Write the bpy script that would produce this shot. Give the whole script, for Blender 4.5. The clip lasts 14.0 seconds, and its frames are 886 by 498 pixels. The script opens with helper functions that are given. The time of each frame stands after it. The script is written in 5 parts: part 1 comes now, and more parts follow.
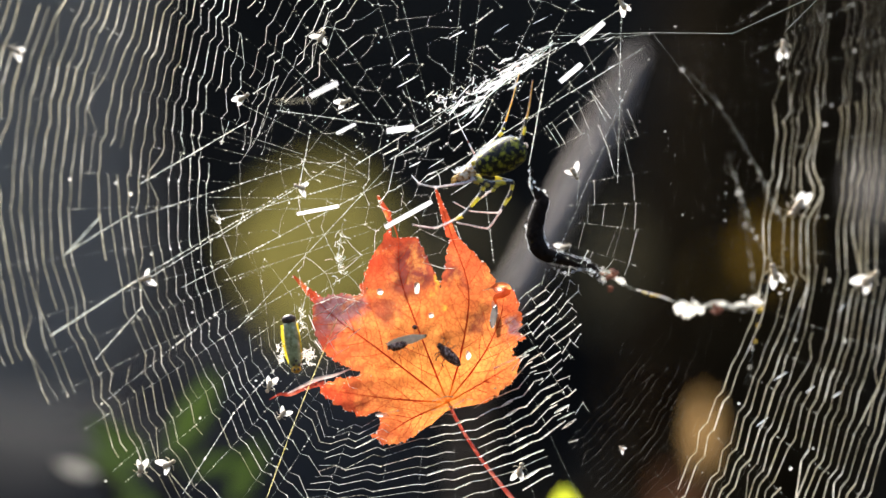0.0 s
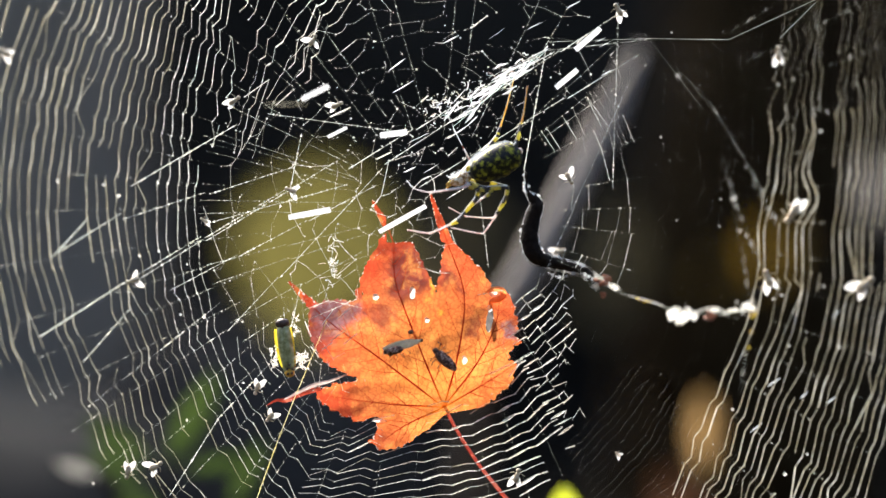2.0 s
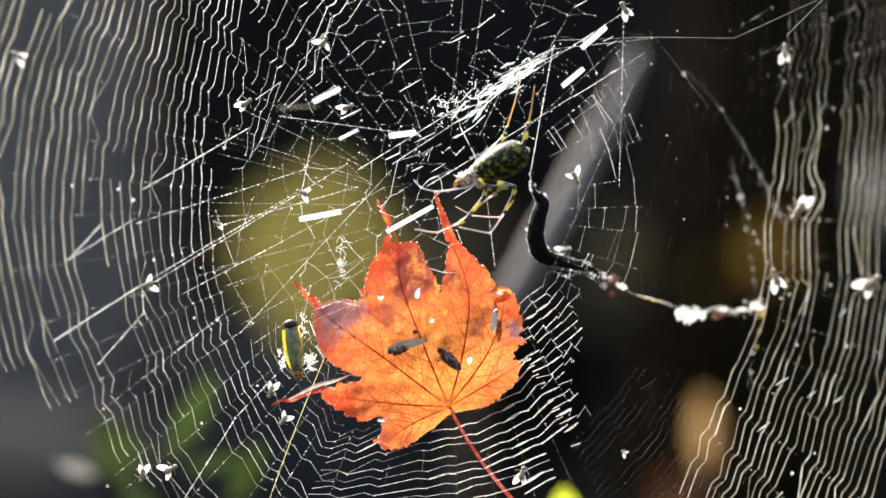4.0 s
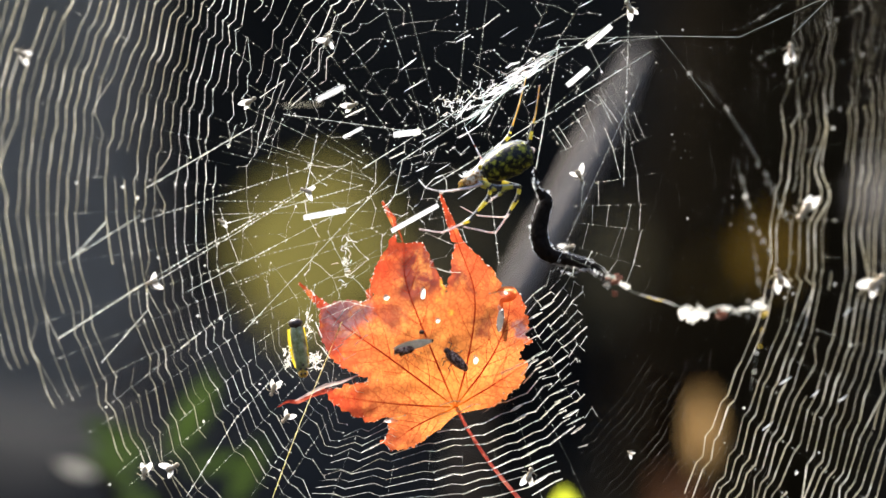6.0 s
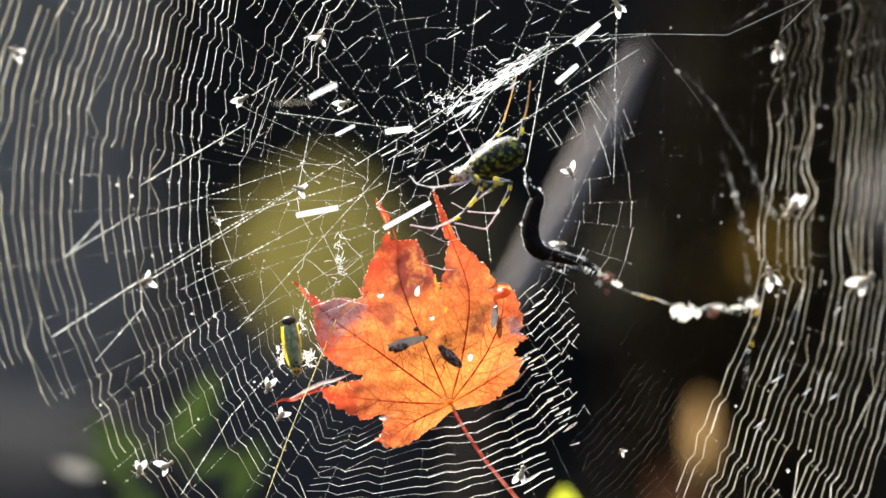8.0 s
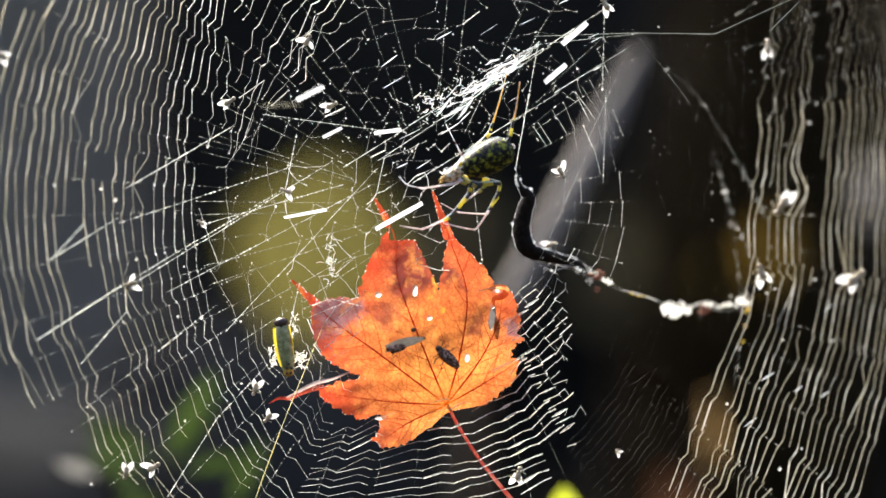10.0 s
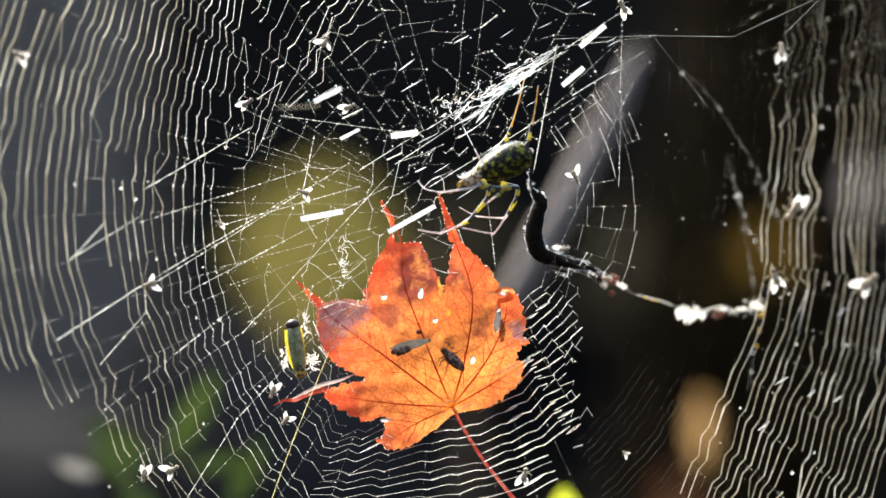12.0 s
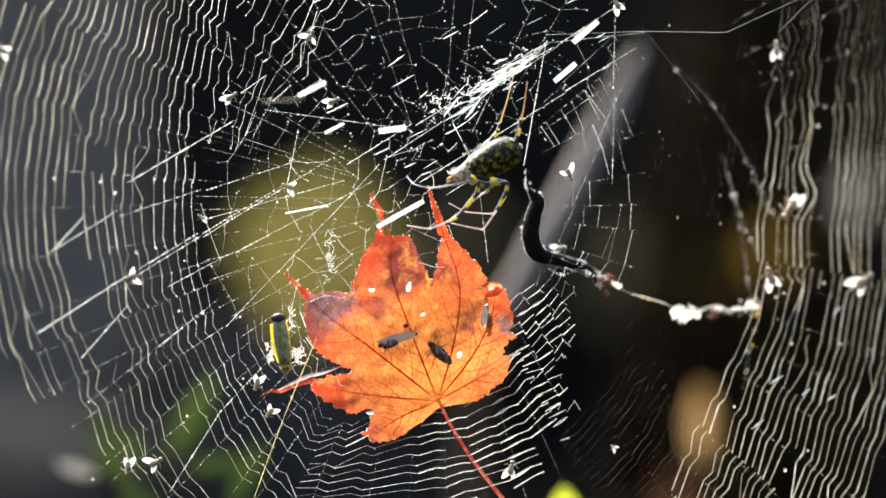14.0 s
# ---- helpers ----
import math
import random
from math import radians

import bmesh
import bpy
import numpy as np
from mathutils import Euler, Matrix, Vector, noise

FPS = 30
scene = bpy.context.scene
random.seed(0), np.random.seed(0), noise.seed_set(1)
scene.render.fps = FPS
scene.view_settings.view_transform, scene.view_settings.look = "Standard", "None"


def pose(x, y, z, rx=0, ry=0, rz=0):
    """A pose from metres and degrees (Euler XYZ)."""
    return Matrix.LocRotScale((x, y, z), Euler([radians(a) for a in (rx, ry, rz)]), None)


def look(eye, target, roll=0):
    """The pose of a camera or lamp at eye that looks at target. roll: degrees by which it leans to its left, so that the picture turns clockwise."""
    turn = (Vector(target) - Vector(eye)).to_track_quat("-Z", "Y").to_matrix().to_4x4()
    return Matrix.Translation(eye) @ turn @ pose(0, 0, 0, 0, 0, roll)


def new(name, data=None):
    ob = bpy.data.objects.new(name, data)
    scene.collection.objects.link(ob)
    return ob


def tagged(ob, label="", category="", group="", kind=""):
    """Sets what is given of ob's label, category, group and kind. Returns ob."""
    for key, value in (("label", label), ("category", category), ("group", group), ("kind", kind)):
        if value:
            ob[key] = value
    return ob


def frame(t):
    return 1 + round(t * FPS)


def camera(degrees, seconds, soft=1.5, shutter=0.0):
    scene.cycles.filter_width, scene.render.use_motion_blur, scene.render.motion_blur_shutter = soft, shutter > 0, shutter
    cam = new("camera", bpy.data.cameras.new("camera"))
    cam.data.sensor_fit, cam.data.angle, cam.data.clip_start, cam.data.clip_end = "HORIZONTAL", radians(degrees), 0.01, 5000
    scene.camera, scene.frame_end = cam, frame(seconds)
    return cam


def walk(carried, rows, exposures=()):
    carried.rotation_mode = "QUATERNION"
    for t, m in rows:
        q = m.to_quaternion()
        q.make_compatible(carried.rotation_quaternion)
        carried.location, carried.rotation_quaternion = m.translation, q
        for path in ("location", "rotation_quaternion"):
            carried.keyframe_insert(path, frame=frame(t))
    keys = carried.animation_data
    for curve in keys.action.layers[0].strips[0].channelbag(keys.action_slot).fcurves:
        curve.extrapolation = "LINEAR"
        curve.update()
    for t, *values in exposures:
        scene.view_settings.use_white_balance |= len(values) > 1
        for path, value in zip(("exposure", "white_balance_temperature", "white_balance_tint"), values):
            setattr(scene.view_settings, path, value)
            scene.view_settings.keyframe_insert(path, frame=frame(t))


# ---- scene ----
DIST = 0.3477                      # eye to the web's plane
EYE_Z = 1.50                       # height of the eye over the ground
U = 0.2531 / 1568                  # one unit of the web's plan sheet, in metres
SUN_ELEVATION, SUN_AZIMUTH = 46.0, -35.0   # degrees; azimuth from straight ahead, to the right

# ---------------------------------------------------------------- camera
cam = camera(40.0, 14.0, soft=1.5)
cam.data.dof.use_dof = True
cam.data.dof.focus_distance = DIST
cam.data.dof.aperture_fstop = 1.7
cam.data.dof.aperture_blades = 0
EYE = pose(0, -DIST, EYE_Z, 90, 0, 0)
walk(cam, [(0.0, EYE), (14.0, EYE)], exposures=[(0.0, 1.51), (8.2, 1.51), (10.3, 1.45), (14.0, 1.45)])

# ---------------------------------------------------------------- light
world = bpy.data.worlds.new("sky")
scene.world = world
world.use_nodes = True
wn = world.node_tree.nodes
sky = wn.new("ShaderNodeTexSky")
sky.sky_type = "NISHITA"
sky.sun_disc = False
sky.sun_elevation = radians(SUN_ELEVATION)
sky.sun_rotation = radians(SUN_AZIMUTH)
sky.dust_density, sky.ozone_density = 4.0, 0.3
wn["Background"].inputs["Strength"].default_value = 0.15
world.node_tree.links.new(sky.outputs[0], wn["Background"].inputs["Color"])

sun_data = bpy.data.lights.new("sun", "SUN")
sun_data.energy, sun_data.angle, sun_data.color = 5.0, radians(0.53), (1.0, 0.965, 0.9)
sun = new("sun", sun_data)
ce, se = math.cos(radians(SUN_ELEVATION)), math.sin(radians(SUN_ELEVATION))
SUN_FROM = Vector((math.sin(radians(SUN_AZIMUTH)) * ce, math.cos(radians(SUN_AZIMUTH)) * ce, se))
sun.matrix_world = look(SUN_FROM * 20, (0, 0, 0))

# ---------------------------------------------------------------- materials


def material(name):
    m = bpy.data.materials.new(name)
    m.use_nodes = True
    nt = m.node_tree
    return m, nt, nt.nodes["Principled BSDF"], nt.nodes["Material Output"]


def noise_ramp(nt, scale, stops, detail=4.0, rough=0.6, coord="Object"):
    """A colour that wanders between the stops at the given scale (per metre)."""
    tc = nt.nodes.new("ShaderNodeTexCoord")
    n = nt.nodes.new("ShaderNodeTexNoise")
    n.inputs["Scale"].default_value = scale
    n.inputs["Detail"].default_value = detail
    n.inputs["Roughness"].default_value = rough
    nt.links.new(tc.outputs[coord], n.inputs["Vector"])
    r = nt.nodes.new("ShaderNodeValToRGB")
    while len(r.color_ramp.elements) < len(stops):
        r.color_ramp.elements.new(0.5)
    for e, (p, c) in zip(r.color_ramp.elements, stops):
        e.position, e.color = p, (*c, 1)
    nt.links.new(n.outputs["Fac"], r.inputs["Fac"])
    return r.outputs["Color"], n.outputs["Fac"]


def mixed(nt, a, b, fac, mode="MIX"):
    m = nt.nodes.new("ShaderNodeMix")
    m.data_type, m.blend_type = "RGBA", mode
    for sock, val in ((m.inputs["Factor"], fac), (m.inputs["A"], a), (m.inputs["B"], b)):
        if isinstance(val, bpy.types.NodeSocket):
            nt.links.new(val, sock)
        elif isinstance(val, tuple):
            sock.default_value = (*val, 1)
        else:
            sock.default_value = val
    return m.outputs["Result"]


def bump(nt, bsdf, fac, strength=0.3, distance=0.0005):
    b = nt.nodes.new("ShaderNodeBump")
    b.inputs["Strength"].default_value, b.inputs["Distance"].default_value = strength, distance
    nt.links.new(fac, b.inputs["Height"])
    nt.links.new(b.outputs["Normal"], bsdf.inputs["Normal"])


def surface(name, scale, stops, rough=0.6, bumps=0.3, depth=0.0004, gloss=0.5, coord="Object"):
    m, nt, bsdf, out = material(name)
    col, fac = noise_ramp(nt, scale, stops, coord=coord)
    nt.links.new(col, bsdf.inputs["Base Color"])
    bsdf.inputs["Roughness"].default_value = rough
    bsdf.inputs["Specular IOR Level"].default_value = gloss
    bump(nt, bsdf, fac, bumps, depth)
    return m


def see_through(name, scale, stops, share, rough=0.5, bumps=0.2, depth=0.0003, gloss=0.5):
    """A thin thing that lets light through: part gloss and diffuse, part translucent."""
    m, nt, bsdf, out = material(name)
    col, fac = noise_ramp(nt, scale, stops)
    nt.links.new(col, bsdf.inputs["Base Color"])
    bsdf.inputs["Roughness"].default_value = rough
    bsdf.inputs["Specular IOR Level"].default_value = gloss
    bump(nt, bsdf, fac, bumps, depth)
    tr = nt.nodes.new("ShaderNodeBsdfTranslucent")
    nt.links.new(col, tr.inputs["Color"])
    mix = nt.nodes.new("ShaderNodeMixShader")
    mix.inputs[0].default_value = share
    nt.links.new(bsdf.outputs[0], mix.inputs[1])
    nt.links.new(tr.outputs[0], mix.inputs[2])
    nt.links.new(mix.outputs[0], out.inputs["Surface"])
    return m


def beaded(m, scale, lo, hi, thin, patch=45):
    """Lets the bare stretches between sticky droplets stay nearly clear; patch noise also thins broad zones to stand
    for missing glint.
    """
    nt = m.node_tree
    out = nt.nodes["Material Output"]
    solid = out.inputs["Surface"].links[0].from_socket
    tc = nt.nodes.new("ShaderNodeTexCoord")
    total = None
    for sc, a, b in ((scale, lo, hi), (patch, 0.34, 0.62)):
        n = nt.nodes.new("ShaderNodeTexNoise")
        n.inputs["Scale"].default_value, n.inputs["Detail"].default_value = sc, 2.0
        nt.links.new(tc.outputs["Object"], n.inputs["Vector"])
        r = nt.nodes.new("ShaderNodeMapRange")
        r.inputs["From Min"].default_value, r.inputs["From Max"].default_value = a, b
        r.inputs["To Min"].default_value = thin
        nt.links.new(n.outputs["Fac"], r.inputs["Value"])
        if total is None:
            total = r.outputs["Result"]
        else:
            x = nt.nodes.new("ShaderNodeMath")
            x.operation = "MULTIPLY"
            nt.links.new(total, x.inputs[0])
            nt.links.new(r.outputs["Result"], x.inputs[1])
            total = x.outputs[0]
    clear = nt.nodes.new("ShaderNodeBsdfTransparent")
    mix = nt.nodes.new("ShaderNodeMixShader")
    nt.links.new(total, mix.inputs[0])
    nt.links.new(clear.outputs[0], mix.inputs[1])
    nt.links.new(solid, mix.inputs[2])
    nt.links.new(mix.outputs[0], out.inputs["Surface"])
    return m


SILK = see_through("silk", 260, [(0.3, (0.76, 0.73, 0.62)), (0.5, (0.88, 0.86, 0.79)), (0.7, (0.95, 0.94, 0.91))], 0.68, 0.28, 0.0, gloss=1.0)
SILK_PALE = see_through("fine_silk", 300, [(0.35, (0.66, 0.63, 0.52)), (0.65, (0.9, 0.88, 0.82))], 0.68, 0.3, 0.0, gloss=1.0)
SILK_BAND = see_through("glossy_silk_band", 500, [(0.3, (0.86, 0.89, 0.91)), (0.7, (0.95, 0.96, 0.96))], 0.45, 0.32, 0.0, gloss=1.0)
DROP = see_through("silk_droplet", 800, [(0.3, (0.88, 0.87, 0.8)), (0.7, (0.96, 0.96, 0.95))], 0.45, 0.3, 0.0, gloss=1.0)
SILK_WIDE = see_through("yellowish_silk", 120, [(0.3, (0.48, 0.43, 0.27)), (0.5, (0.62, 0.58, 0.44)), (0.7, (0.76, 0.73, 0.63))], 0.5, 0.35, 0.0, gloss=1.0)
SILK_GOLD = see_through("golden_silk", 500, [(0.3, (0.70, 0.58, 0.16)), (0.7, (0.93, 0.88, 0.55))], 0.65, 0.3, 0.0, gloss=1.0)
SILK_SIDE = see_through("olive_silk", 110, [(0.3, (0.46, 0.39, 0.22)), (0.5, (0.64, 0.58, 0.42)), (0.7, (0.88, 0.85, 0.76))], 0.5, 0.35, 0.0, gloss=1.0)
beaded(SILK_SIDE, 500, 0.30, 0.60, 0.6)
beaded(SILK, 1300, 0.36, 0.60, 0.38)
beaded(SILK_PALE, 1300, 0.40, 0.62, 0.3)
beaded(SILK_WIDE, 700, 0.30, 0.60, 0.55)


def rainbow(m, strength):
    """Tints some of the droplets and runs, each in a hue of its own, as fine silk splits the sun's light."""
    nt = m.node_tree
    geo = nt.nodes.new("ShaderNodeNewGeometry")
    r = nt.nodes.new("ShaderNodeValToRGB")
    r.color_ramp.interpolation = "CONSTANT"
    while len(r.color_ramp.elements) < 6:
        r.color_ramp.elements.new(0.5)
    for e, (p, c) in zip(r.color_ramp.elements, ((0.0, (1, 1, 1)), (0.55, (0.35, 0.9, 0.85)), (0.66, (0.95, 0.85, 0.25)), (0.78, (0.5, 0.65, 1.0)), (0.87, (1.0, 0.5, 0.3)), (0.93, (1, 1, 1)))):
        e.position, e.color = p, (*c, 1)
    nt.links.new(geo.outputs["Random Per Island"], r.inputs["Fac"])
    for n in [n for n in nt.nodes if n.type in ("BSDF_PRINCIPLED", "BSDF_TRANSLUCENT")]:
        sock = n.inputs["Base Color" if n.type == "BSDF_PRINCIPLED" else "Color"]
        old = sock.links[0].from_socket
        nt.links.new(mixed(nt, old, r.outputs["Color"], strength, "MULTIPLY"), sock)


rainbow(DROP, 0.4)
rainbow(SILK_PALE, 0.2)
rainbow(SILK, 0.15)
FLUFF = see_through("white_fluff", 900, [(0.3, (0.88, 0.83, 0.72)), (0.7, (0.96, 0.95, 0.92))], 0.72, 0.5)
WING = see_through("pale_wing", 600, [(0.3, (0.8, 0.78, 0.74)), (0.7, (0.93, 0.92, 0.9))], 0.6, 0.3)
HUSK = surface("insect_husk", 900, [(0.3, (0.30, 0.22, 0.12)), (0.6, (0.6, 0.5, 0.34)), (0.8, (0.78, 0.7, 0.55))], 0.5)
DARK_BUG = surface("dark_chitin", 1500, [(0.3, (0.02, 0.012, 0.009)), (0.7, (0.11, 0.065, 0.045))], 0.35)
BARK_WET = surface("dark_twig_bark", 700, [(0.3, (0.004, 0.003, 0.0025)), (0.7, (0.018, 0.011, 0.007))], 0.75, 0.9, 0.0008, gloss=0.12)
DEBRIS_RED = surface("red_brown_debris", 900, [(0.3, (0.16, 0.03, 0.012)), (0.7, (0.42, 0.13, 0.05))], 0.5)


def leaf_material():
    """Autumn blade: orange, golden round the base, purple-brown blotches, some greyed as a painted sheen, fine net of
    veins.
    """
    m, nt, bsdf, out = material("maple_leaf_orange")
    base, fac = noise_ramp(nt, 55, [(0.30, (0.47, 0.070, 0.028)), (0.42, (0.53, 0.115, 0.040)), (0.55, (0.54, 0.155, 0.053)), (0.68, (0.68, 0.285, 0.08))], 3, 0.5)
    tc = nt.nodes.new("ShaderNodeTexCoord")

    def spot(x, y, r, soft):
        """One inside a round patch at (x, y) of the blade, fading to nought over its soft rim."""
        d = nt.nodes.new("ShaderNodeVectorMath")
        d.operation = "DISTANCE"
        warp = nt.nodes.new("ShaderNodeTexNoise")
        warp.inputs["Scale"].default_value = 320
        warp.inputs["Detail"].default_value = 5.0
        add = nt.nodes.new("ShaderNodeMixRGB")
        add.blend_type = "ADD"
        add.inputs["Fac"].default_value = 0.009
        nt.links.new(tc.outputs["Object"], warp.inputs["Vector"])
        nt.links.new(tc.outputs["Object"], add.inputs["Color1"])
        nt.links.new(warp.outputs["Color"], add.inputs["Color2"])
        nt.links.new(add.outputs["Color"], d.inputs[0])
        d.inputs[1].default_value = ((x - 803) * U + 0.0045, 0.0045, (721 - y) * U + 0.0045)
        mr = nt.nodes.new("ShaderNodeMapRange")
        mr.interpolation_type = "SMOOTHSTEP"
        mr.inputs["From Min"].default_value, mr.inputs["From Max"].default_value = (r + soft) * U, (r - soft) * U
        nt.links.new(d.outputs["Value"], mr.inputs["Value"])
        return mr.outputs["Result"]

    heart = nt.nodes.new("ShaderNodeMath")
    heart.operation = "MULTIPLY"
    heart.inputs[1].default_value = 0.78
    nt.links.new(spot(785, 660, 90, 140), heart.inputs[0])
    col = mixed(nt, base, (0.76, 0.32, 0.060), heart.outputs[0])
    rimward = nt.nodes.new("ShaderNodeMath")
    rimward.operation = "MULTIPLY_ADD"
    rimward.inputs[1].default_value, rimward.inputs[2].default_value = -0.72, 0.72
    nt.links.new(spot(785, 630, 165, 60), rimward.inputs[0])
    col = mixed(nt, col, (0.34, 0.042, 0.020), rimward.outputs[0])
    blotch, bf = noise_ramp(nt, 160, [(0.40, (0.0, 0.0, 0.0)), (0.62, (1.0, 1.0, 1.0))], 5, 0.7)
    # tint 0 greys blotches with painted sky sheen; (660, 548) paints a fold's shade
    for x, y, r, soft, deep, tint in ((600, 562, 36, 14, 0.95, 0), (634, 550, 22, 10, 0.9, 0), (577, 600, 16, 12, 0.5, 0), (660, 548, 9, 5, 0.9, 1), (742, 472, 38, 18, 0.95, 1), (726, 508, 30, 16, 0.9, 1), (694, 560, 24, 15, 0.75, 1), (804, 488, 20, 12, 0.9, 1), (764, 498, 16, 12, 0.8, 1),
                                      (828, 508, 10, 8, 0.6, 1), (914, 586, 18, 9, 0.95, 0), (852, 582, 18, 10, 0.75, 1), (712, 446, 5, 4, 0.8, 1), (572, 615, 26, 18, 0.55, 1), (582, 655, 28, 20, 0.6, 2), (596, 694, 30, 20, 0.7, 2), (660, 470, 14, 12, 0.5, 2), (640, 728, 16, 12, 0.5, 2), (688, 782, 12, 12, 0.6, 1)):
        strength = nt.nodes.new("ShaderNodeMath")
        strength.operation = "MULTIPLY"
        strength.inputs[1].default_value = deep
        nt.links.new(spot(x, y, r, soft), strength.inputs[0])
        col = mixed(nt, col, ((0.17, 0.125, 0.145), (0.085, 0.028, 0.030), (0.50, 0.045, 0.020))[tint], strength.outputs[0])
    mott, mf = noise_ramp(nt, 1000, [(0.36, (0.74, 0.55, 0.50)), (0.60, (1.0, 1.0, 1.0))], 5, 0.7)
    col = mixed(nt, col, mott, 0.42, "MULTIPLY")
    glow, gf = noise_ramp(nt, 240, [(0.52, (0.0, 0.0, 0.0)), (0.72, (1.0, 1.0, 1.0))], 5, 0.65)
    warm = nt.nodes.new("ShaderNodeMath")
    warm.operation = "MULTIPLY"
    warm.inputs[1].default_value = 0.55
    nt.links.new(glow, warm.inputs[0])
    col = mixed(nt, col, (0.75, 0.33, 0.08), warm.outputs[0])
    streak = nt.nodes.new("ShaderNodeMath")
    streak.operation = "MULTIPLY"
    streak.inputs[1].default_value = 0.28
    nt.links.new(bf, streak.inputs[0])
    col = mixed(nt, col, (0.42, 0.045, 0.012), streak.outputs[0])
    net = nt.nodes.new("ShaderNodeTexVoronoi")
    net.feature = "DISTANCE_TO_EDGE"
    net.inputs["Scale"].default_value = 560
    bend = nt.nodes.new("ShaderNodeTexNoise")
    bend.inputs["Scale"].default_value = 500
    shake = nt.nodes.new("ShaderNodeMixRGB")
    shake.blend_type = "ADD"
    shake.inputs["Fac"].default_value = 0.0022
    nt.links.new(tc.outputs["Object"], bend.inputs["Vector"])
    nt.links.new(tc.outputs["Object"], shake.inputs["Color1"])
    nt.links.new(bend.outputs["Color"], shake.inputs["Color2"])
    nt.links.new(shake.outputs["Color"], net.inputs["Vector"])
    edge = nt.nodes.new("ShaderNodeMapRange")
    edge.inputs["From Min"].default_value, edge.inputs["From Max"].default_value = 0.11, 0.0
    edge.inputs["To Max"].default_value = 0.5
    nt.links.new(net.outputs["Distance"], edge.inputs["Value"])
    col = mixed(nt, col, (0.20, 0.026, 0.010), edge.outputs["Result"])
    for x, y, r in ((786, 496, 6), (786, 510, 7), (788, 525, 7), (791, 540, 6), (794, 556, 4), (800, 714, 6)):
        col = mixed(nt, col, (0.95, 0.60, 0.07), spot(x, y, r, 8))
    nt.links.new(col, bsdf.inputs["Base Color"])
    bsdf.inputs["Roughness"].default_value = 0.42
    bsdf.inputs["Specular IOR Level"].default_value = 0.25
    bump(nt, bsdf, edge.outputs["Result"], 0.35, 0.0003)
    tr = nt.nodes.new("ShaderNodeBsdfTranslucent")
    pucker = nt.nodes.new("ShaderNodeBump")            # the blade swells between its veins
    pucker.inputs["Strength"].default_value, pucker.inputs["Distance"].default_value = 0.2, 0.0012
    nt.links.new(gf, pucker.inputs["Height"])
    nt.links.new(pucker.outputs[0], tr.inputs["Normal"])
    nt.links.new(col, tr.inputs["Color"])
    mix = nt.nodes.new("ShaderNodeMixShader")
    mix.inputs[0].default_value = 0.68
    nt.links.new(bsdf.outputs[0], mix.inputs[1])
    nt.links.new(tr.outputs[0], mix.inputs[2])
    nt.links.new(mix.outputs[0], out.inputs["Surface"])
    return m


LEAF = leaf_material()
VEIN = see_through("leaf_vein_red", 400, [(0.3, (0.30, 0.026, 0.010)), (0.7, (0.46, 0.06, 0.016))], 0.85)


def pale_root(m):
    """Turns the veins golden where they meet at the leaf's base."""
    nt = m.node_tree
    tc = nt.nodes.new("ShaderNodeTexCoord")
    d = nt.nodes.new("ShaderNodeVectorMath")
    d.operation = "LENGTH"
    nt.links.new(tc.outputs["Object"], d.inputs[0])
    mr = nt.nodes.new("ShaderNodeMapRange")
    mr.inputs["From Min"].default_value, mr.inputs["From Max"].default_value = 50 * U, 6 * U
    nt.links.new(d.outputs["Value"], mr.inputs["Value"])
    for n in [n for n in nt.nodes if n.type in ("BSDF_PRINCIPLED", "BSDF_TRANSLUCENT")]:
        sock = n.inputs["Base Color" if n.type == "BSDF_PRINCIPLED" else "Color"]
        nt.links.new(mixed(nt, sock.links[0].from_socket, (0.95, 0.52, 0.07), mr.outputs["Result"]), sock)


pale_root(VEIN)
CURL = see_through("pale_rolled_margin", 500, [(0.3, (0.4, 0.25, 0.22)), (0.7, (0.7, 0.62, 0.58))], 0.4)
HOLE_FILL = see_through("grey_hole_fill", 300, [(0.3, (0.20, 0.19, 0.18)), (0.7, (0.30, 0.29, 0.27))], 0.3, gloss=0.2)
FLAP = see_through("orange_leaf_flap", 300, [(0.3, (0.55, 0.14, 0.05)), (0.7, (0.85, 0.38, 0.12))], 0.65)
TIP = see_through("shrivelled_red_tip", 500, [(0.3, (0.12, 0.014, 0.008)), (0.5, (0.26, 0.035, 0.018)), (0.7, (0.5, 0.16, 0.1))], 0.5)
STALK = see_through("leaf_stalk_red", 350, [(0.3, (0.22, 0.02, 0.012)), (0.5, (0.36, 0.05, 0.03)), (0.7, (0.55, 0.2, 0.14))], 0.4, gloss=0.8)

SPIDER_BACK = surface("spider_abdomen_mottle", 720, [(0.47, (0.005, 0.005, 0.003)), (0.53, (0.03, 0.03, 0.006)), (0.57, (0.22, 0.22, 0.015)), (0.68, (0.42, 0.40, 0.03))], 0.5, 0.4, gloss=0.3)
SPIDER_HEAD = surface("spider_carapace_silver", 900, [(0.34, (0.14, 0.06, 0.016)), (0.46, (0.6, 0.33, 0.09)), (0.56, (0.95, 0.86, 0.66))], 0.4)
LEG_YELLOW = see_through("spider_leg_yellow", 900, [(0.3, (0.78, 0.66, 0.07)), (0.7, (0.93, 0.86, 0.3))], 0.68, 0.3)
LEG_BLACK = surface("spider_leg_black", 900, [(0.3, (0.01, 0.01, 0.01)), (0.7, (0.04, 0.035, 0.03))], 0.3)
LEG_RED = see_through("spider_leg_red_brown", 900, [(0.3, (0.72, 0.42, 0.34)), (0.5, (0.93, 0.82, 0.78)), (0.7, (0.97, 0.94, 0.92))], 0.68, 0.3)
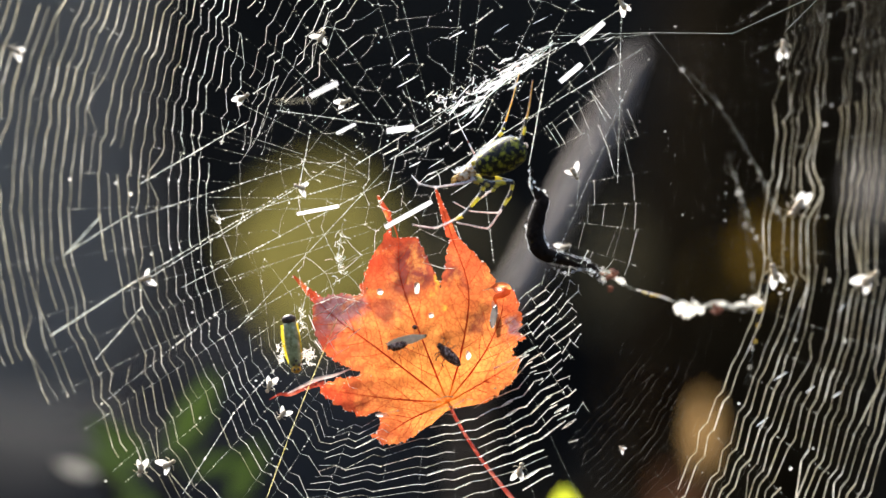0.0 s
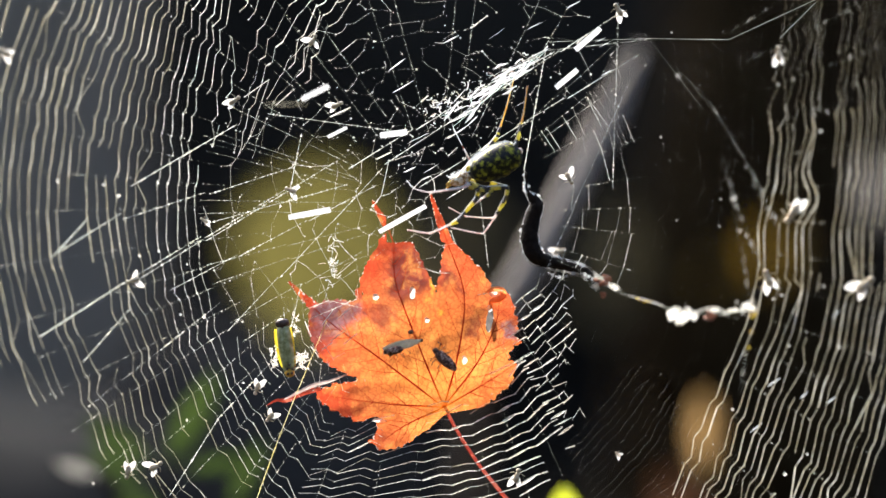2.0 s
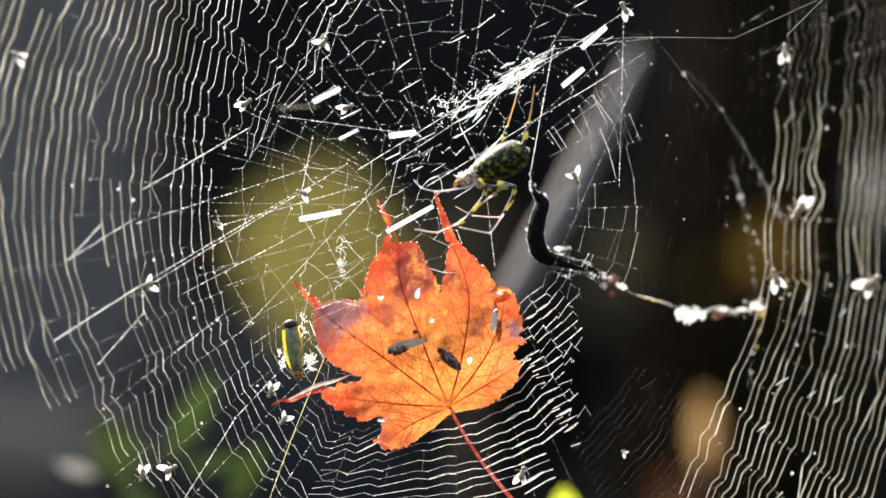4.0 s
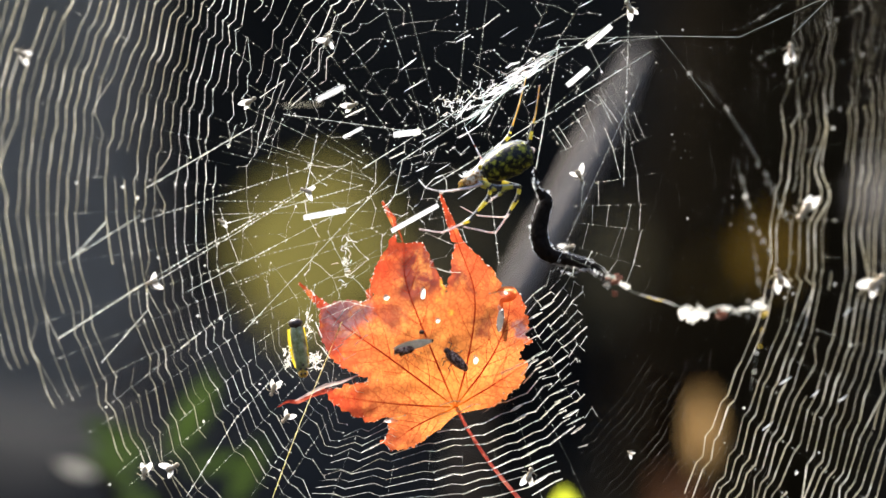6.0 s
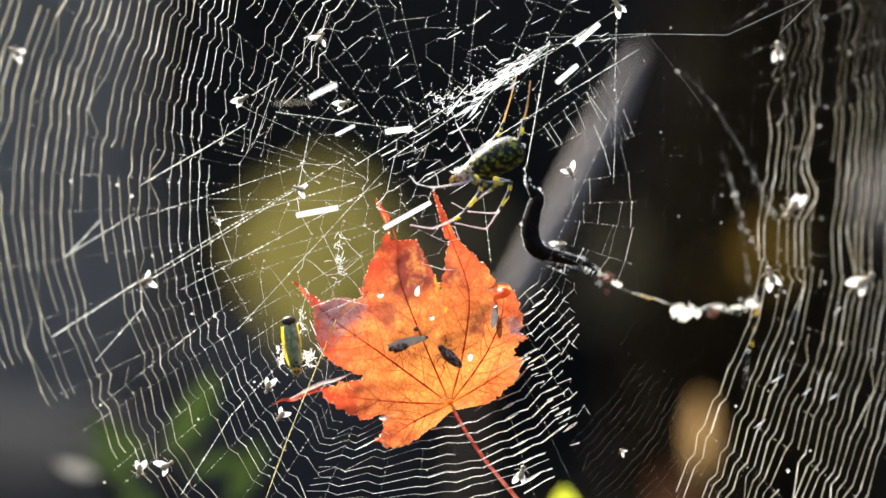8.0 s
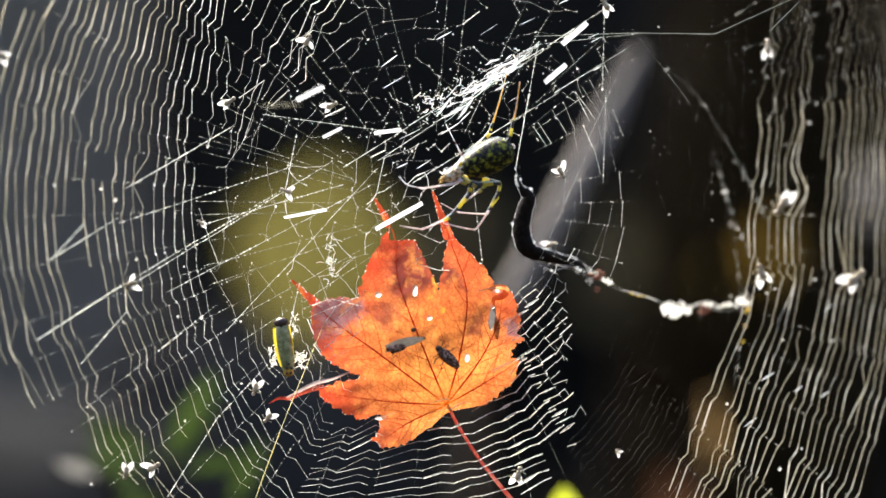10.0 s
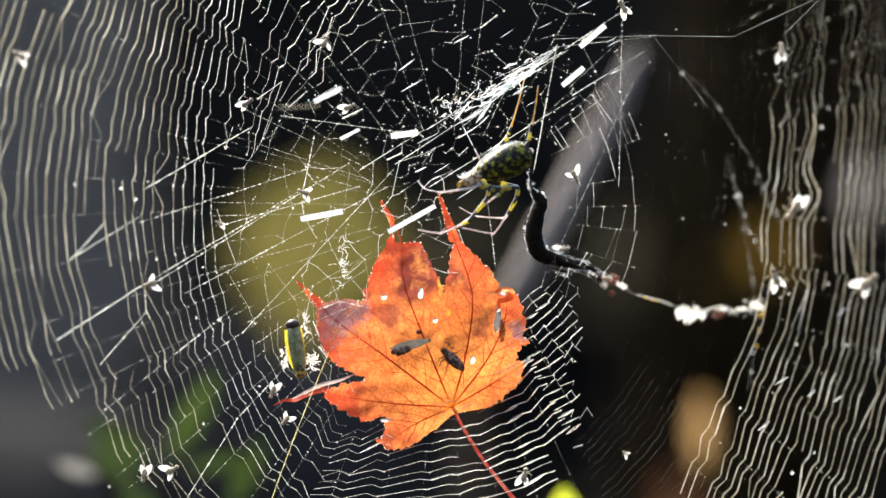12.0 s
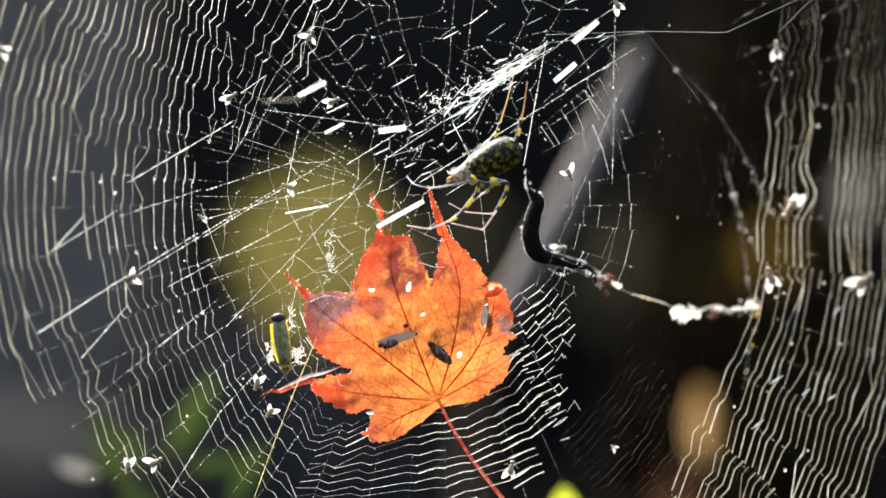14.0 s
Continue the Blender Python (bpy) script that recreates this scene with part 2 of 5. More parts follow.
LEG_GOLD = see_through("spider_leg_golden", 900, [(0.3, (0.72, 0.36, 0.10)), (0.5, (0.86, 0.60, 0.14)), (0.7, (0.93, 0.82, 0.40))], 0.68, 0.3)
HOPPER_GREEN = surface("leafhopper_wing_grey_green", 700, [(0.35, (0.20, 0.20, 0.07)), (0.55, (0.40, 0.41, 0.19)), (0.7, (0.62, 0.62, 0.42))], 0.3)
HOPPER_YELLOW = see_through("leafhopper_margin_yellow", 700, [(0.3, (0.8, 0.55, 0.02)), (0.7, (0.9, 0.74, 0.08))], 0.5)
HOPPER_ORANGE = surface("leafhopper_head_orange", 900, [(0.3, (0.55, 0.28, 0.02)), (0.7, (0.8, 0.52, 0.06))], 0.4)
BUG_GREY = see_through("grey_green_bug", 700, [(0.3, (0.50, 0.52, 0.36)), (0.5, (0.68, 0.70, 0.46)), (0.7, (0.84, 0.86, 0.62))], 0.12, 0.35)
BUG_BROWN = surface("brown_bug_striped", 1400, [(0.42, (0.05, 0.024, 0.016)), (0.54, (0.24, 0.12, 0.08)), (0.64, (0.6, 0.44, 0.35))], 0.5, 0.3, gloss=0.2)

# ground and woodland tones near black, their shade put into the colour
GROUND = surface("shade_toned_leaf_litter", 5, [(0.3, (0.010, 0.009, 0.007)), (0.7, (0.045, 0.035, 0.022))], 0.9, 0.5, 0.02, gloss=0.04)
THICKET = surface("shade_toned_woodland", 0.9, [(0.35, (0.009, 0.0084, 0.0076)), (0.6, (0.018, 0.0166, 0.0148)), (0.8, (0.028, 0.0256, 0.021))], 0.95, 0.4, 0.03, gloss=0.04)
# bark tone carries the trunk's shade, hence near black
TRUNK = surface("shade_toned_bark", 9, [(0.3, (0.0080, 0.0052, 0.0020)), (0.7, (0.018, 0.0120, 0.0049))], 0.9, 0.8, 0.01, gloss=0.04)
# boulder tones near black: their shade is put into the colour
ROCK = surface("shade_toned_rock", 4, [(0.3, (0.014, 0.014, 0.014)), (0.7, (0.023, 0.023, 0.023))], 0.85, 0.6, 0.01, gloss=0.04)
MID_ROCK = surface("shade_toned_rock_paler", 4, [(0.3, (0.023, 0.0223, 0.0212)), (0.7, (0.038, 0.037, 0.0352))], 0.85, 0.6, 0.01, gloss=0.04)
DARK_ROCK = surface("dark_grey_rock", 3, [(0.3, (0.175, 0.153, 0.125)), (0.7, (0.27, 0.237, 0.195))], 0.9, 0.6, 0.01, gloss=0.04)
PALE_BRANCH = surface("pale_grey_branch", 30, [(0.3, (0.25, 0.222, 0.196)), (0.7, (0.35, 0.312, 0.276))], 0.8, 0.5, 0.002, gloss=0.04)
OLIVE = see_through("olive_yellow_leaf", 9, [(0.3, (0.115, 0.10, 0.024)), (0.7, (0.15, 0.132, 0.034))], 0.5, 0.6)
GREEN = see_through("green_leaf", 14, [(0.3, (0.024, 0.043, 0.010)), (0.7, (0.050, 0.078, 0.016))], 0.5, 0.5)
LIME = see_through("lime_leaf", 14, [(0.3, (0.44, 0.5, 0.03)), (0.7, (0.56, 0.62, 0.05))], 0.6, 0.5)
TAN = see_through("dry_tan_leaf", 14, [(0.3, (0.30, 0.18, 0.065)), (0.7, (0.38, 0.235, 0.09))], 0.5, 0.6)
RUST = see_through("rust_leaf", 14, [(0.3, (0.12, 0.055, 0.010)), (0.7, (0.19, 0.12, 0.014))], 0.5, 0.6)
DULL_RED = see_through("dull_red_leaf", 14, [(0.3, (0.06, 0.026, 0.013)), (0.7, (0.10, 0.045, 0.022))], 0.5, 0.6)
BROWN_LEAF = see_through("olive_brown_leaf", 14, [(0.3, (0.035, 0.031, 0.016)), (0.7, (0.055, 0.048, 0.026))], 0.5, 0.6)
SILVER = see_through("silver_leaf", 14, [(0.3, (0.20, 0.195, 0.18)), (0.7, (0.28, 0.275, 0.25))], 0.5, 0.4)
WHITE_LEAF = see_through("silvery_leaf", 14, [(0.3, (0.095, 0.09, 0.088)), (0.7, (0.145, 0.138, 0.135))], 0.5, 0.4)

# ---------------------------------------------------------------- building tools


def at(x, y, d=0.0):
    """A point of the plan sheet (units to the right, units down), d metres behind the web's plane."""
    k = (DIST + d) / DIST
    return Vector(((x - 784) * U * k, d, EYE_Z + (441 - y) * U * k))


def bowl(x, y):
    """How far the web stands back from its plane at the sheet's (x, y): it bellies away at both sides, less so lower down."""
    low = min(1.0, max(0.0, (y - 430) / 400))
    right = max(0.0, (x - 1000) / 500)
    left = max(0.0, (430 - x) / 380)
    return 0.019 * right ** 1.1 * (1 - 0.6 * low) + 0.017 * left ** 0.8 * (1 - 0.45 * low)


class Shape:
    """Gathers vertices and faces about an origin."""

    def __init__(self, origin):
        self.o, self.v, self.f, self.mi = Vector(origin), [], [], []

    def silk(self, pts, r, flat=1.0):
        """A thread's sunward-open half round: light passes through its single wall."""
        n, start = len(pts), len(self.v)
        for i, p in enumerate(pts):
            along = (Vector(pts[min(i + 1, n - 1)]) - Vector(pts[max(i - 1, 0)])).normalized()
            side = along.cross(Vector((0, 1, 0)))
            side = side.normalized() if side.length > 1e-6 else Vector((1, 0, 0))
            front = along.cross(side)
            w = r[i] if isinstance(r, (list, tuple)) else r
            for a in (0, 60, 120, 180):
                self.v.append(Vector(p) + (side * math.cos(radians(a)) + front * (flat * math.sin(radians(a)))) * w - self.o)
        for i in range(n - 1):
            for q in range(3):
                a = start + i * 4 + q
                self.f.append((a, a + 1, a + 5, a + 4))
                self.mi.append(0)

    def tube(self, pts, radii, sides=4, slots=None, caps=True):
        n, start = len(pts), len(self.v)
        for i, p in enumerate(pts):
            a, b = pts[max(i - 1, 0)], pts[min(i + 1, n - 1)]
            along = (Vector(b) - Vector(a)).normalized()
            side = along.cross(Vector((0, 1, 0)))
            side = side.normalized() if side.length > 1e-6 else Vector((1, 0, 0))
            other = along.cross(side)
            r = radii[i] if isinstance(radii, (list, tuple)) else radii
            for s in range(sides):
                w = 2 * math.pi * (s + 0.5) / sides
                self.v.append(Vector(p) + (side * math.cos(w) + other * math.sin(w)) * r - self.o)
        for i in range(n - 1):
            for s in range(sides):
                q = (s + 1) % sides
                self.f.append((start + i * sides + s, start + i * sides + q, start + (i + 1) * sides + q, start + (i + 1) * sides + s))
                self.mi.append(slots[i] if slots else 0)
        if caps:
            self.f.append(tuple(start + s for s in range(sides))[::-1])
            self.f.append(tuple(start + (n - 1) * sides + s for s in range(sides)))
            self.mi += [slots[0] if slots else 0, slots[-1] if slots else 0]

    def bead(self, p, r):
        s = len(self.v)
        p = Vector(p) - self.o
        for a in ((1, 0, 0), (-1, 0, 0), (0, 1, 0), (0, -1, 0), (0, 0, 1), (0, 0, -1)):
            self.v.append(p + Vector(a) * r * random.uniform(0.8, 1.25))
        for a, b, c in ((1, 3, 4), (3, 0, 4), (3, 1, 5), (0, 3, 5)):
            self.f.append((s + a, s + b, s + c))
            self.mi.append(0)

    def ball(self, p, axes, rings=10, segs=16, warp=None):
        """An ellipsoid with axes given as three vectors; warp(u) scales its girth along the first axis, u from -1 to 1."""
        s, p = len(self.v), Vector(p) - self.o
        ax = [Vector(a) for a in axes]
        for i in range(rings + 1):
            th = math.pi * i / rings
            u = -math.cos(th)
            g = math.sin(th) * (warp(u) if warp else 1)
            for j in range(segs):
                w = 2 * math.pi * j / segs
                self.v.append(p + ax[0] * u + (ax[1] * math.cos(w) + ax[2] * math.sin(w)) * g)
        for i in range(rings):
            for j in range(segs):
                k = (j + 1) % segs
                self.f.append((s + i * segs + j, s + i * segs + k, s + (i + 1) * segs + k, s + (i + 1) * segs + j))
                self.mi.append(0)

    def part(self, name, mats, parent=None, label="", smooth=True):
        me = bpy.data.meshes.new(name)
        me.from_pydata(self.v, [], self.f)
        for m in (mats if isinstance(mats, (list, tuple)) else [mats]):
            me.materials.append(m)
        me.polygons.foreach_set("material_index", self.mi)
        me.polygons.foreach_set("use_smooth", [smooth] * len(self.f))
        me.update()
        ob = new(name, me)
        ob.location = self.o - (Vector(parent.location) if parent else Vector())
        if parent:
            ob.parent = parent
        return tagged(ob, label) if label else ob


def thing(name, origin, label, category, group="", kind=""):
    ob = new(name)
    ob.empty_display_size = 0.005
    ob.location = origin
    return tagged(ob, label, category, group, kind)


def curve_points(knots, steps):
    """Catmull-Rom through the knots."""
    ks = [Vector(k) for k in knots]
    ks = [2 * ks[0] - ks[1]] + ks + [2 * ks[-1] - ks[-2]]
    out = []
    for i in range(1, len(ks) - 2):
        for s in range(steps):
            t = s / steps
            a, b, c, d = ks[i - 1:i + 3]
            out.append(0.5 * (2 * b + (c - a) * t + (2 * a - 5 * b + 4 * c - d) * t * t + (3 * b - a - 3 * c + d) * t ** 3))
    return out + [ks[-2]]


def lerp_table(table, x):
    for (a, *va), (b, *vb) in zip(table, table[1:]):
        if x <= b:
            w = max(0.0, (x - a) / (b - a))
            return [p + (q - p) * w for p, q in zip(va, vb)]
    return list(table[-1][1:])


AXIS = {}      # the long way of each band that twists
MOVERS = []    # (object, its point on the plan, its depth, how far it follows, name of its own sway)


def moves(ob, x, y, d=0.0, own=""):
    MOVERS.append((ob, x, y, d, own))
    return ob


# ---------------------------------------------------------------- ground and distance


def build_setting():
    s = Shape((0, 0, 0))
    n, half = 24, 60.0
    for i in range(n + 1):
        for j in range(n + 1):
            x, y = (2 * i / n - 1), (2 * j / n - 1)
            x, y = half * x * abs(x), half * y * abs(y)
            s.v.append(Vector((x, y, 0.05 * noise.noise((x * 0.8, y * 0.8, 0)))))
    for i in range(n):
        for j in range(n):
            a = i * (n + 1) + j
            s.f.append((a, a + n + 1, a + n + 2, a + 1))
            s.mi.append(0)
    tagged(s.part("ground", GROUND), "ground of leaf litter, its shade put in the colour", "ground", kind="structure")
    s = Shape((0, 0, 0))
    segs, rows = 72, 10
    for j in range(rows + 1):
        for i in range(segs):
            w = 2 * math.pi * i / segs
            r = 7.5 + 0.5 * noise.noise((math.cos(w) * 3, math.sin(w) * 3, j * 0.5))
            z = -0.1 + j * 0.42 + (0.5 * noise.noise((math.cos(w) * 6, math.sin(w) * 6, 7)) if j == rows else 0)
            s.v.append(Vector((r * math.cos(w), r * math.sin(w), z)))
    for j in range(rows):
        for i in range(segs):
            k = (i + 1) % segs
            s.f.append((j * segs + i, j * segs + k, (j + 1) * segs + k, (j + 1) * segs + i))
            s.mi.append(0)
    tagged(s.part("backdrop", THICKET), "woodland all round, its shade put in the colour, far out of focus", "backdrop", kind="structure")


def lumpy(name, c, axes, mat, label, category, rough=0.16):
    s = Shape(c)
    s.ball(c, axes, 20, 30)
    for v in s.v:
        v *= 1 + noise.noise(v * 2.2) * rough + noise.noise(v * 6) * 0.04
    return tagged(s.part(name, mat), label, category)


def build_rocks():
    c = at(-60, 1000, 1.3)
    c.z = 0.58
    lumpy("boulder", c, ((0, 0, 0.72), (0.60, 0, 0), (0, 0.4, 0)), ROCK, "tall grey boulder, shade put in its colour, out of focus", "rock")
    # low boulder added to lift the dark, hazy lower left
    c = at(430, 441, 1.9)
    c.z = 0.58
    lumpy("boulder", c, ((0, 0, 0.78), (0.46, 0, 0), (0, 0.4, 0)), MID_ROCK, "low grey boulder added to lift the hazy lower left, out of focus", "rock")
    c = at(-260, 441, 3.2)
    c.z = 1.2
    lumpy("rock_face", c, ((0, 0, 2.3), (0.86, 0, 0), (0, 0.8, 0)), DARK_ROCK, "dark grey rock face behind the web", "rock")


def build_tree():
    k = [at(1440, -500, 1.25), at(1370, 200, 1.22), at(1320, 700, 1.2), at(1300, 1100, 1.2)]
    k.append(Vector((k[-1].x - 0.03, k[-1].y, -0.05)))
    top = Vector((k[0].x + 0.02, k[0].y + 0.04, 3.1))
    base = Vector((k[-1].x, k[-1].y, 0))
    pts = curve_points([top] + k, 8)
    tree = thing("tree", base, "brown tree trunk, shade put in its colour, out of focus", "tree")
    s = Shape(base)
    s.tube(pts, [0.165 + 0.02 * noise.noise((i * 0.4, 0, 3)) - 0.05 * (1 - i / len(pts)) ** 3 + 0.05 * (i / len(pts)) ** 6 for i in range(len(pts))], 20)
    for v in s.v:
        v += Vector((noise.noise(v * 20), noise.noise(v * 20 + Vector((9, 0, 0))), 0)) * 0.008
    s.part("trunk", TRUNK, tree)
    # limb and leaves added out of view to cast shade on the trunk
    heart = Vector((-0.42, 2.38, 2.98))
    s = Shape(top)
    limb = curve_points([top - Vector((0, 0, 0.3)), top + Vector((-0.3, 0.3, -0.05)), heart], 6)
    s.tube(limb, [0.05 * (1 - 0.7 * i / len(limb)) for i in range(len(limb))], 8)
    s.part("limb", TRUNK, tree)
    s = Shape(heart)
    for _ in range(1500):
        while True:
            q = Vector((random.uniform(-1, 1), random.uniform(-1, 1), random.uniform(-1, 1)))
            if q.length < 1:
                break
        p = heart + Vector((q.x * 0.60, q.y * 0.52, q.z * 0.50))
        along = Vector((random.gauss(0, 1), random.gauss(0, 1), random.gauss(-0.4, 0.6))).normalized() * random.uniform(0.06, 0.10)
        side = along.cross(Vector((random.gauss(0, 1), random.gauss(0, 1), random.gauss(0, 1)))).normalized() * 0.028
        n = len(s.v)
        s.v += [v - heart for v in (p, p + along * 0.5 + side, p + along, p + along * 0.5 - side)]
        s.f.append((n, n + 1, n + 2, n + 3))
        s.mi.append(0)
    s.part("unseen_crown", GREEN, tree)


def build_branch():
    a, b, c = at(1132, 90, 0.20), at(1046, 270, 0.19), at(870, 592, 0.18)
    d, e = at(838, 690, 0.45), at(800, 700, 2.2)
    e.z = -0.02
    pts = [e, e.lerp(d, 0.5), d] + curve_points([d.lerp(c, 0.6), c, b, a], 10)
    s = Shape(e)
    n = len(pts)
    s.tube(pts, [0.0072 * (1 - 0.3 * i / n) * min(1, 0.35 + 2.6 * (1 - i / n)) for i in range(n)], 12)
    for v in s.v:
        v += Vector((noise.noise(v * 60), noise.noise(v * 60 + Vector((5, 0, 0))), 0)) * 0.0006
    tagged(s.part("dead_branch", PALE_BRANCH), "pale grey dead branch standing behind the web", "branch")


def blade(s, p, tip, width, droop=0.1, cols=8):
    """A pointed leaf blade from p to tip, folded a little along its midrib."""
    p, tip = Vector(p), Vector(tip)
    along = tip - p
    side = along.cross(Vector((0, 1, 0))).normalized() * width
    back = along.cross(side).normalized() * along.length
    start = len(s.v)
    for i in range(cols + 1):
        u = i / cols
        w = math.sin(math.pi * min(1, u * 0.96 + 0.02)) ** 0.8 * (1 - 0.25 * u)
        for j in (-1, -0.5, 0, 0.5, 1):
            wob = 0.05 * noise.noise(Vector((u * 3, j * 2, p.x * 50)))
            s.v.append(p + along * u + side * (j * w * 0.62) + back * (0.03 * abs(j) * w + droop * u * u * 0.3 + wob) - s.o)
    for i in range(cols):
        for j in range(4):
            a = start + i * 5 + j
            s.f.append((a, a + 1, a + 6, a + 5))
            s.mi.append(0)


def build_far_leaves():
    """Sprays of leaves behind the web, each on its own stem."""
    def spray(name, label, mat, stem_knots, leaves, own=""):
        base = Vector(stem_knots[0])
        sp = thing(name, base, label, "leaves")
        s = Shape(base)
        up = curve_points(stem_knots[1:], 6)
        pts = [base.lerp(up[0], q / 5) for q in range(5)] + up
        s.tube(pts, [0.0022 * (1 - 0.6 * i / len(pts)) for i in range(len(pts))], 6)
        s.part("stem", TRUNK, sp)
        for p, tip, w in leaves:
            l = Shape(p)
            blade(l, p, tip, w)
            l.part("leaf", mat, sp)
        return sp

    d = 0.75
    spray("yellow_leaf_spray", "broad olive yellow leaf on a thin hanging stem", OLIVE,
          [at(640, -900, d + 0.1), at(600, -250, d + 0.06), at(585, 290, d)],
          [(at(585, 288, d), at(535, 612, d), 0.137)])
    d = 0.13
    b = at(330, 1500, d)
    b.z = 0
    spray("green_shrub", "low shrub with dark green leaves", GREEN, [b, at(300, 1100, d), at(290, 920, d), at(300, 820, d)],
          [(at(300, 815, d), at(384, 660, d), 0.0105), (at(265, 815, d), at(150, 745, d), 0.0080), (at(245, 850, d), at(150, 790, d), 0.0070),
           (at(410, 890, d), at(466, 780, d), 0.0078), (at(330, 830, d), at(440, 812, d), 0.0062), (at(290, 920, d), at(210, 860, d), 0.0070)])
    b = at(260, 1500, 0.2)
    b.z = 0
    spray("silvery_sprig", "pale silvery leaf on a grey stem", SILVER, [b, at(240, 1000, 0.11), at(205, 880, 0.11), at(172, 843, 0.11)],
          [(at(172, 843, 0.11), at(98, 818, 0.11), 0.0046)])
    b = at(1010, 1500, 0.08)
    b.z = 0
    spray("lime_sprig", "bright lime green leaf tip on a stem", LIME, [b, at(1005, 1150, 0.08), at(1000, 995, 0.08)],
          [(at(1000, 1010, 0.08), at(998, 862, 0.08), 0.0150)])
    b = at(1225, 1500, 0.5)
    b.z = 0
    spray("low_brown_sprig", "reddish brown leaf on a low stem in shade", DULL_RED, [b, at(1230, 1150, 0.5), at(1230, 985, 0.5)],
          [(at(1232, 990, 0.5), at(1176, 842, 0.5), 0.026)])
    spray("rust_leaf_spray", "rusty brown leaves hanging behind the web", RUST, [at(1330, -900, 1.0), at(1360, 0, 1.0), at(1388, 385, 1.0)],
          [(at(1388, 385, 1.0), at(1345, 495, 1.0), 0.046), (at(1275, 455, 1.01), at(1240, 520, 1.01), 0.016)])
    spray("brown_leaf_spray", "dull olive brown leaves hanging far behind the web", BROWN_LEAF, [at(1160, -700, 0.95), at(1110, 0, 0.95), at(1085, 350, 0.95), at(980, 345, 0.93), at(830, 330, 0.9)],
          [(at(830, 330, 0.9), at(770, 600, 0.9), 0.10), (at(850, 360, 0.92), at(900, 560, 0.92), 0.06), (at(1085, 350, 0.95), at(1060, 590, 0.95), 0.07)])
    sp = spray("pale_leaf_spray", "pale grey leaves hanging at the tree", WHITE_LEAF, [at(1600, -900, 0.45), at(1560, 0, 0.45), at(1535, 280, 0.45)],
          [(at(1535, 280, 0.45), at(1524, 410, 0.45), 0.020)])
    moves(sp, 1530, 330, 0.45, "pale_leaf")
    d = 0.30
    sp = spray("dry_leaf_hanging", "dry tan leaf dangling in the wind", TAN, [at(1262, -1000, d), at(1258, 100, d), at(1245, 675, d)],
               [(at(1247, 692, d), at(1240, 832, d), 0.0119)])
    moves(sp, 1245, 760, d, "dry_leaf")


build_setting()
build_rocks()
build_tree()
build_branch()
build_far_leaves()

# ---------------------------------------------------------------- the web
LEAF_D = 0.0026                    # how far the leaf hangs behind the web's plane
LOBES = (  # midrib knots and half widths (share of the way, units)
    (((803, 721), (738, 752), (694, 782)), ((0, 10), (0.3, 24), (0.6, 30), (0.85, 24), (1, 15))),
    (((803, 721), (700, 716), (594, 703)), ((0, 14), (0.4, 42), (0.7, 37), (0.9, 24), (1, 15))),
    (((803, 721), (680, 630), (598, 572), (527, 503)), ((0, 14), (0.3, 52), (0.52, 62), (0.64, 44), (0.72, 24), (0.78, 9), (1, 2))),
    (((803, 721), (752, 600), (715, 500), (708, 425), (673, 358)), ((0, 14), (0.3, 58), (0.42, 64), (0.52, 62), (0.62, 50), (0.71, 30), (0.76, 12), (0.85, 7), (1, 2))),
    (((803, 721), (828, 620), (836, 520), (806, 430), (775, 344)), ((0, 14), (0.3, 54), (0.42, 57), (0.52, 48), (0.6, 33), (0.69, 18), (0.75, 10), (0.88, 6), (1, 2))),
    (((803, 721), (862, 640), (892, 575), (900, 525)), ((0, 14), (0.35, 46), (0.7, 38), (0.9, 24), (1, 14))),
    (((803, 721), (872, 680), (926, 645)), ((0, 12), (0.4, 34), (0.75, 26), (1, 6))),
)


def rib(knots, n=24):
    return [(v.x, v.y) for v in curve_points([(x, y, 0) for x, y in knots], n)]


RIBS = [[(x, y, lerp_table(widths, i / 40)[0]) for i, (x, y) in enumerate(rib(knots, 40 // (len(knots) - 1)))] for knots, widths in LOBES]


def on_leaf(x, y):
    """Whether the plan's (x, y) lies well inside the caught leaf, where its blade has pushed the web away."""
    return any(math.hypot(x - a, y - b) < w - 9 for line in RIBS for a, b, w in line if w > 18)


HUB = (800, 370)
web = thing("orb_web", at(*HUB), "large dew-dusted orb web of pale silk threads", "spider web")
CELLS = {}


def cell(key, kind):
    """The piece of web that holds this stretch, gathered before it is built."""
    return CELLS.setdefault((kind, key), [])


def polar(th, r):
    return HUB[0] + r * math.cos(radians(th)), HUB[1] - r * math.sin(radians(th))


def rising(p, q):
    """Near one where the run from p to q rises to the right as the sun's glint wants it, else near nought."""
    an = math.degrees(math.atan2(p[1] - q[1], q[0] - p[0])) % 180
    return math.exp(-((an - 32) / 11) ** 2)


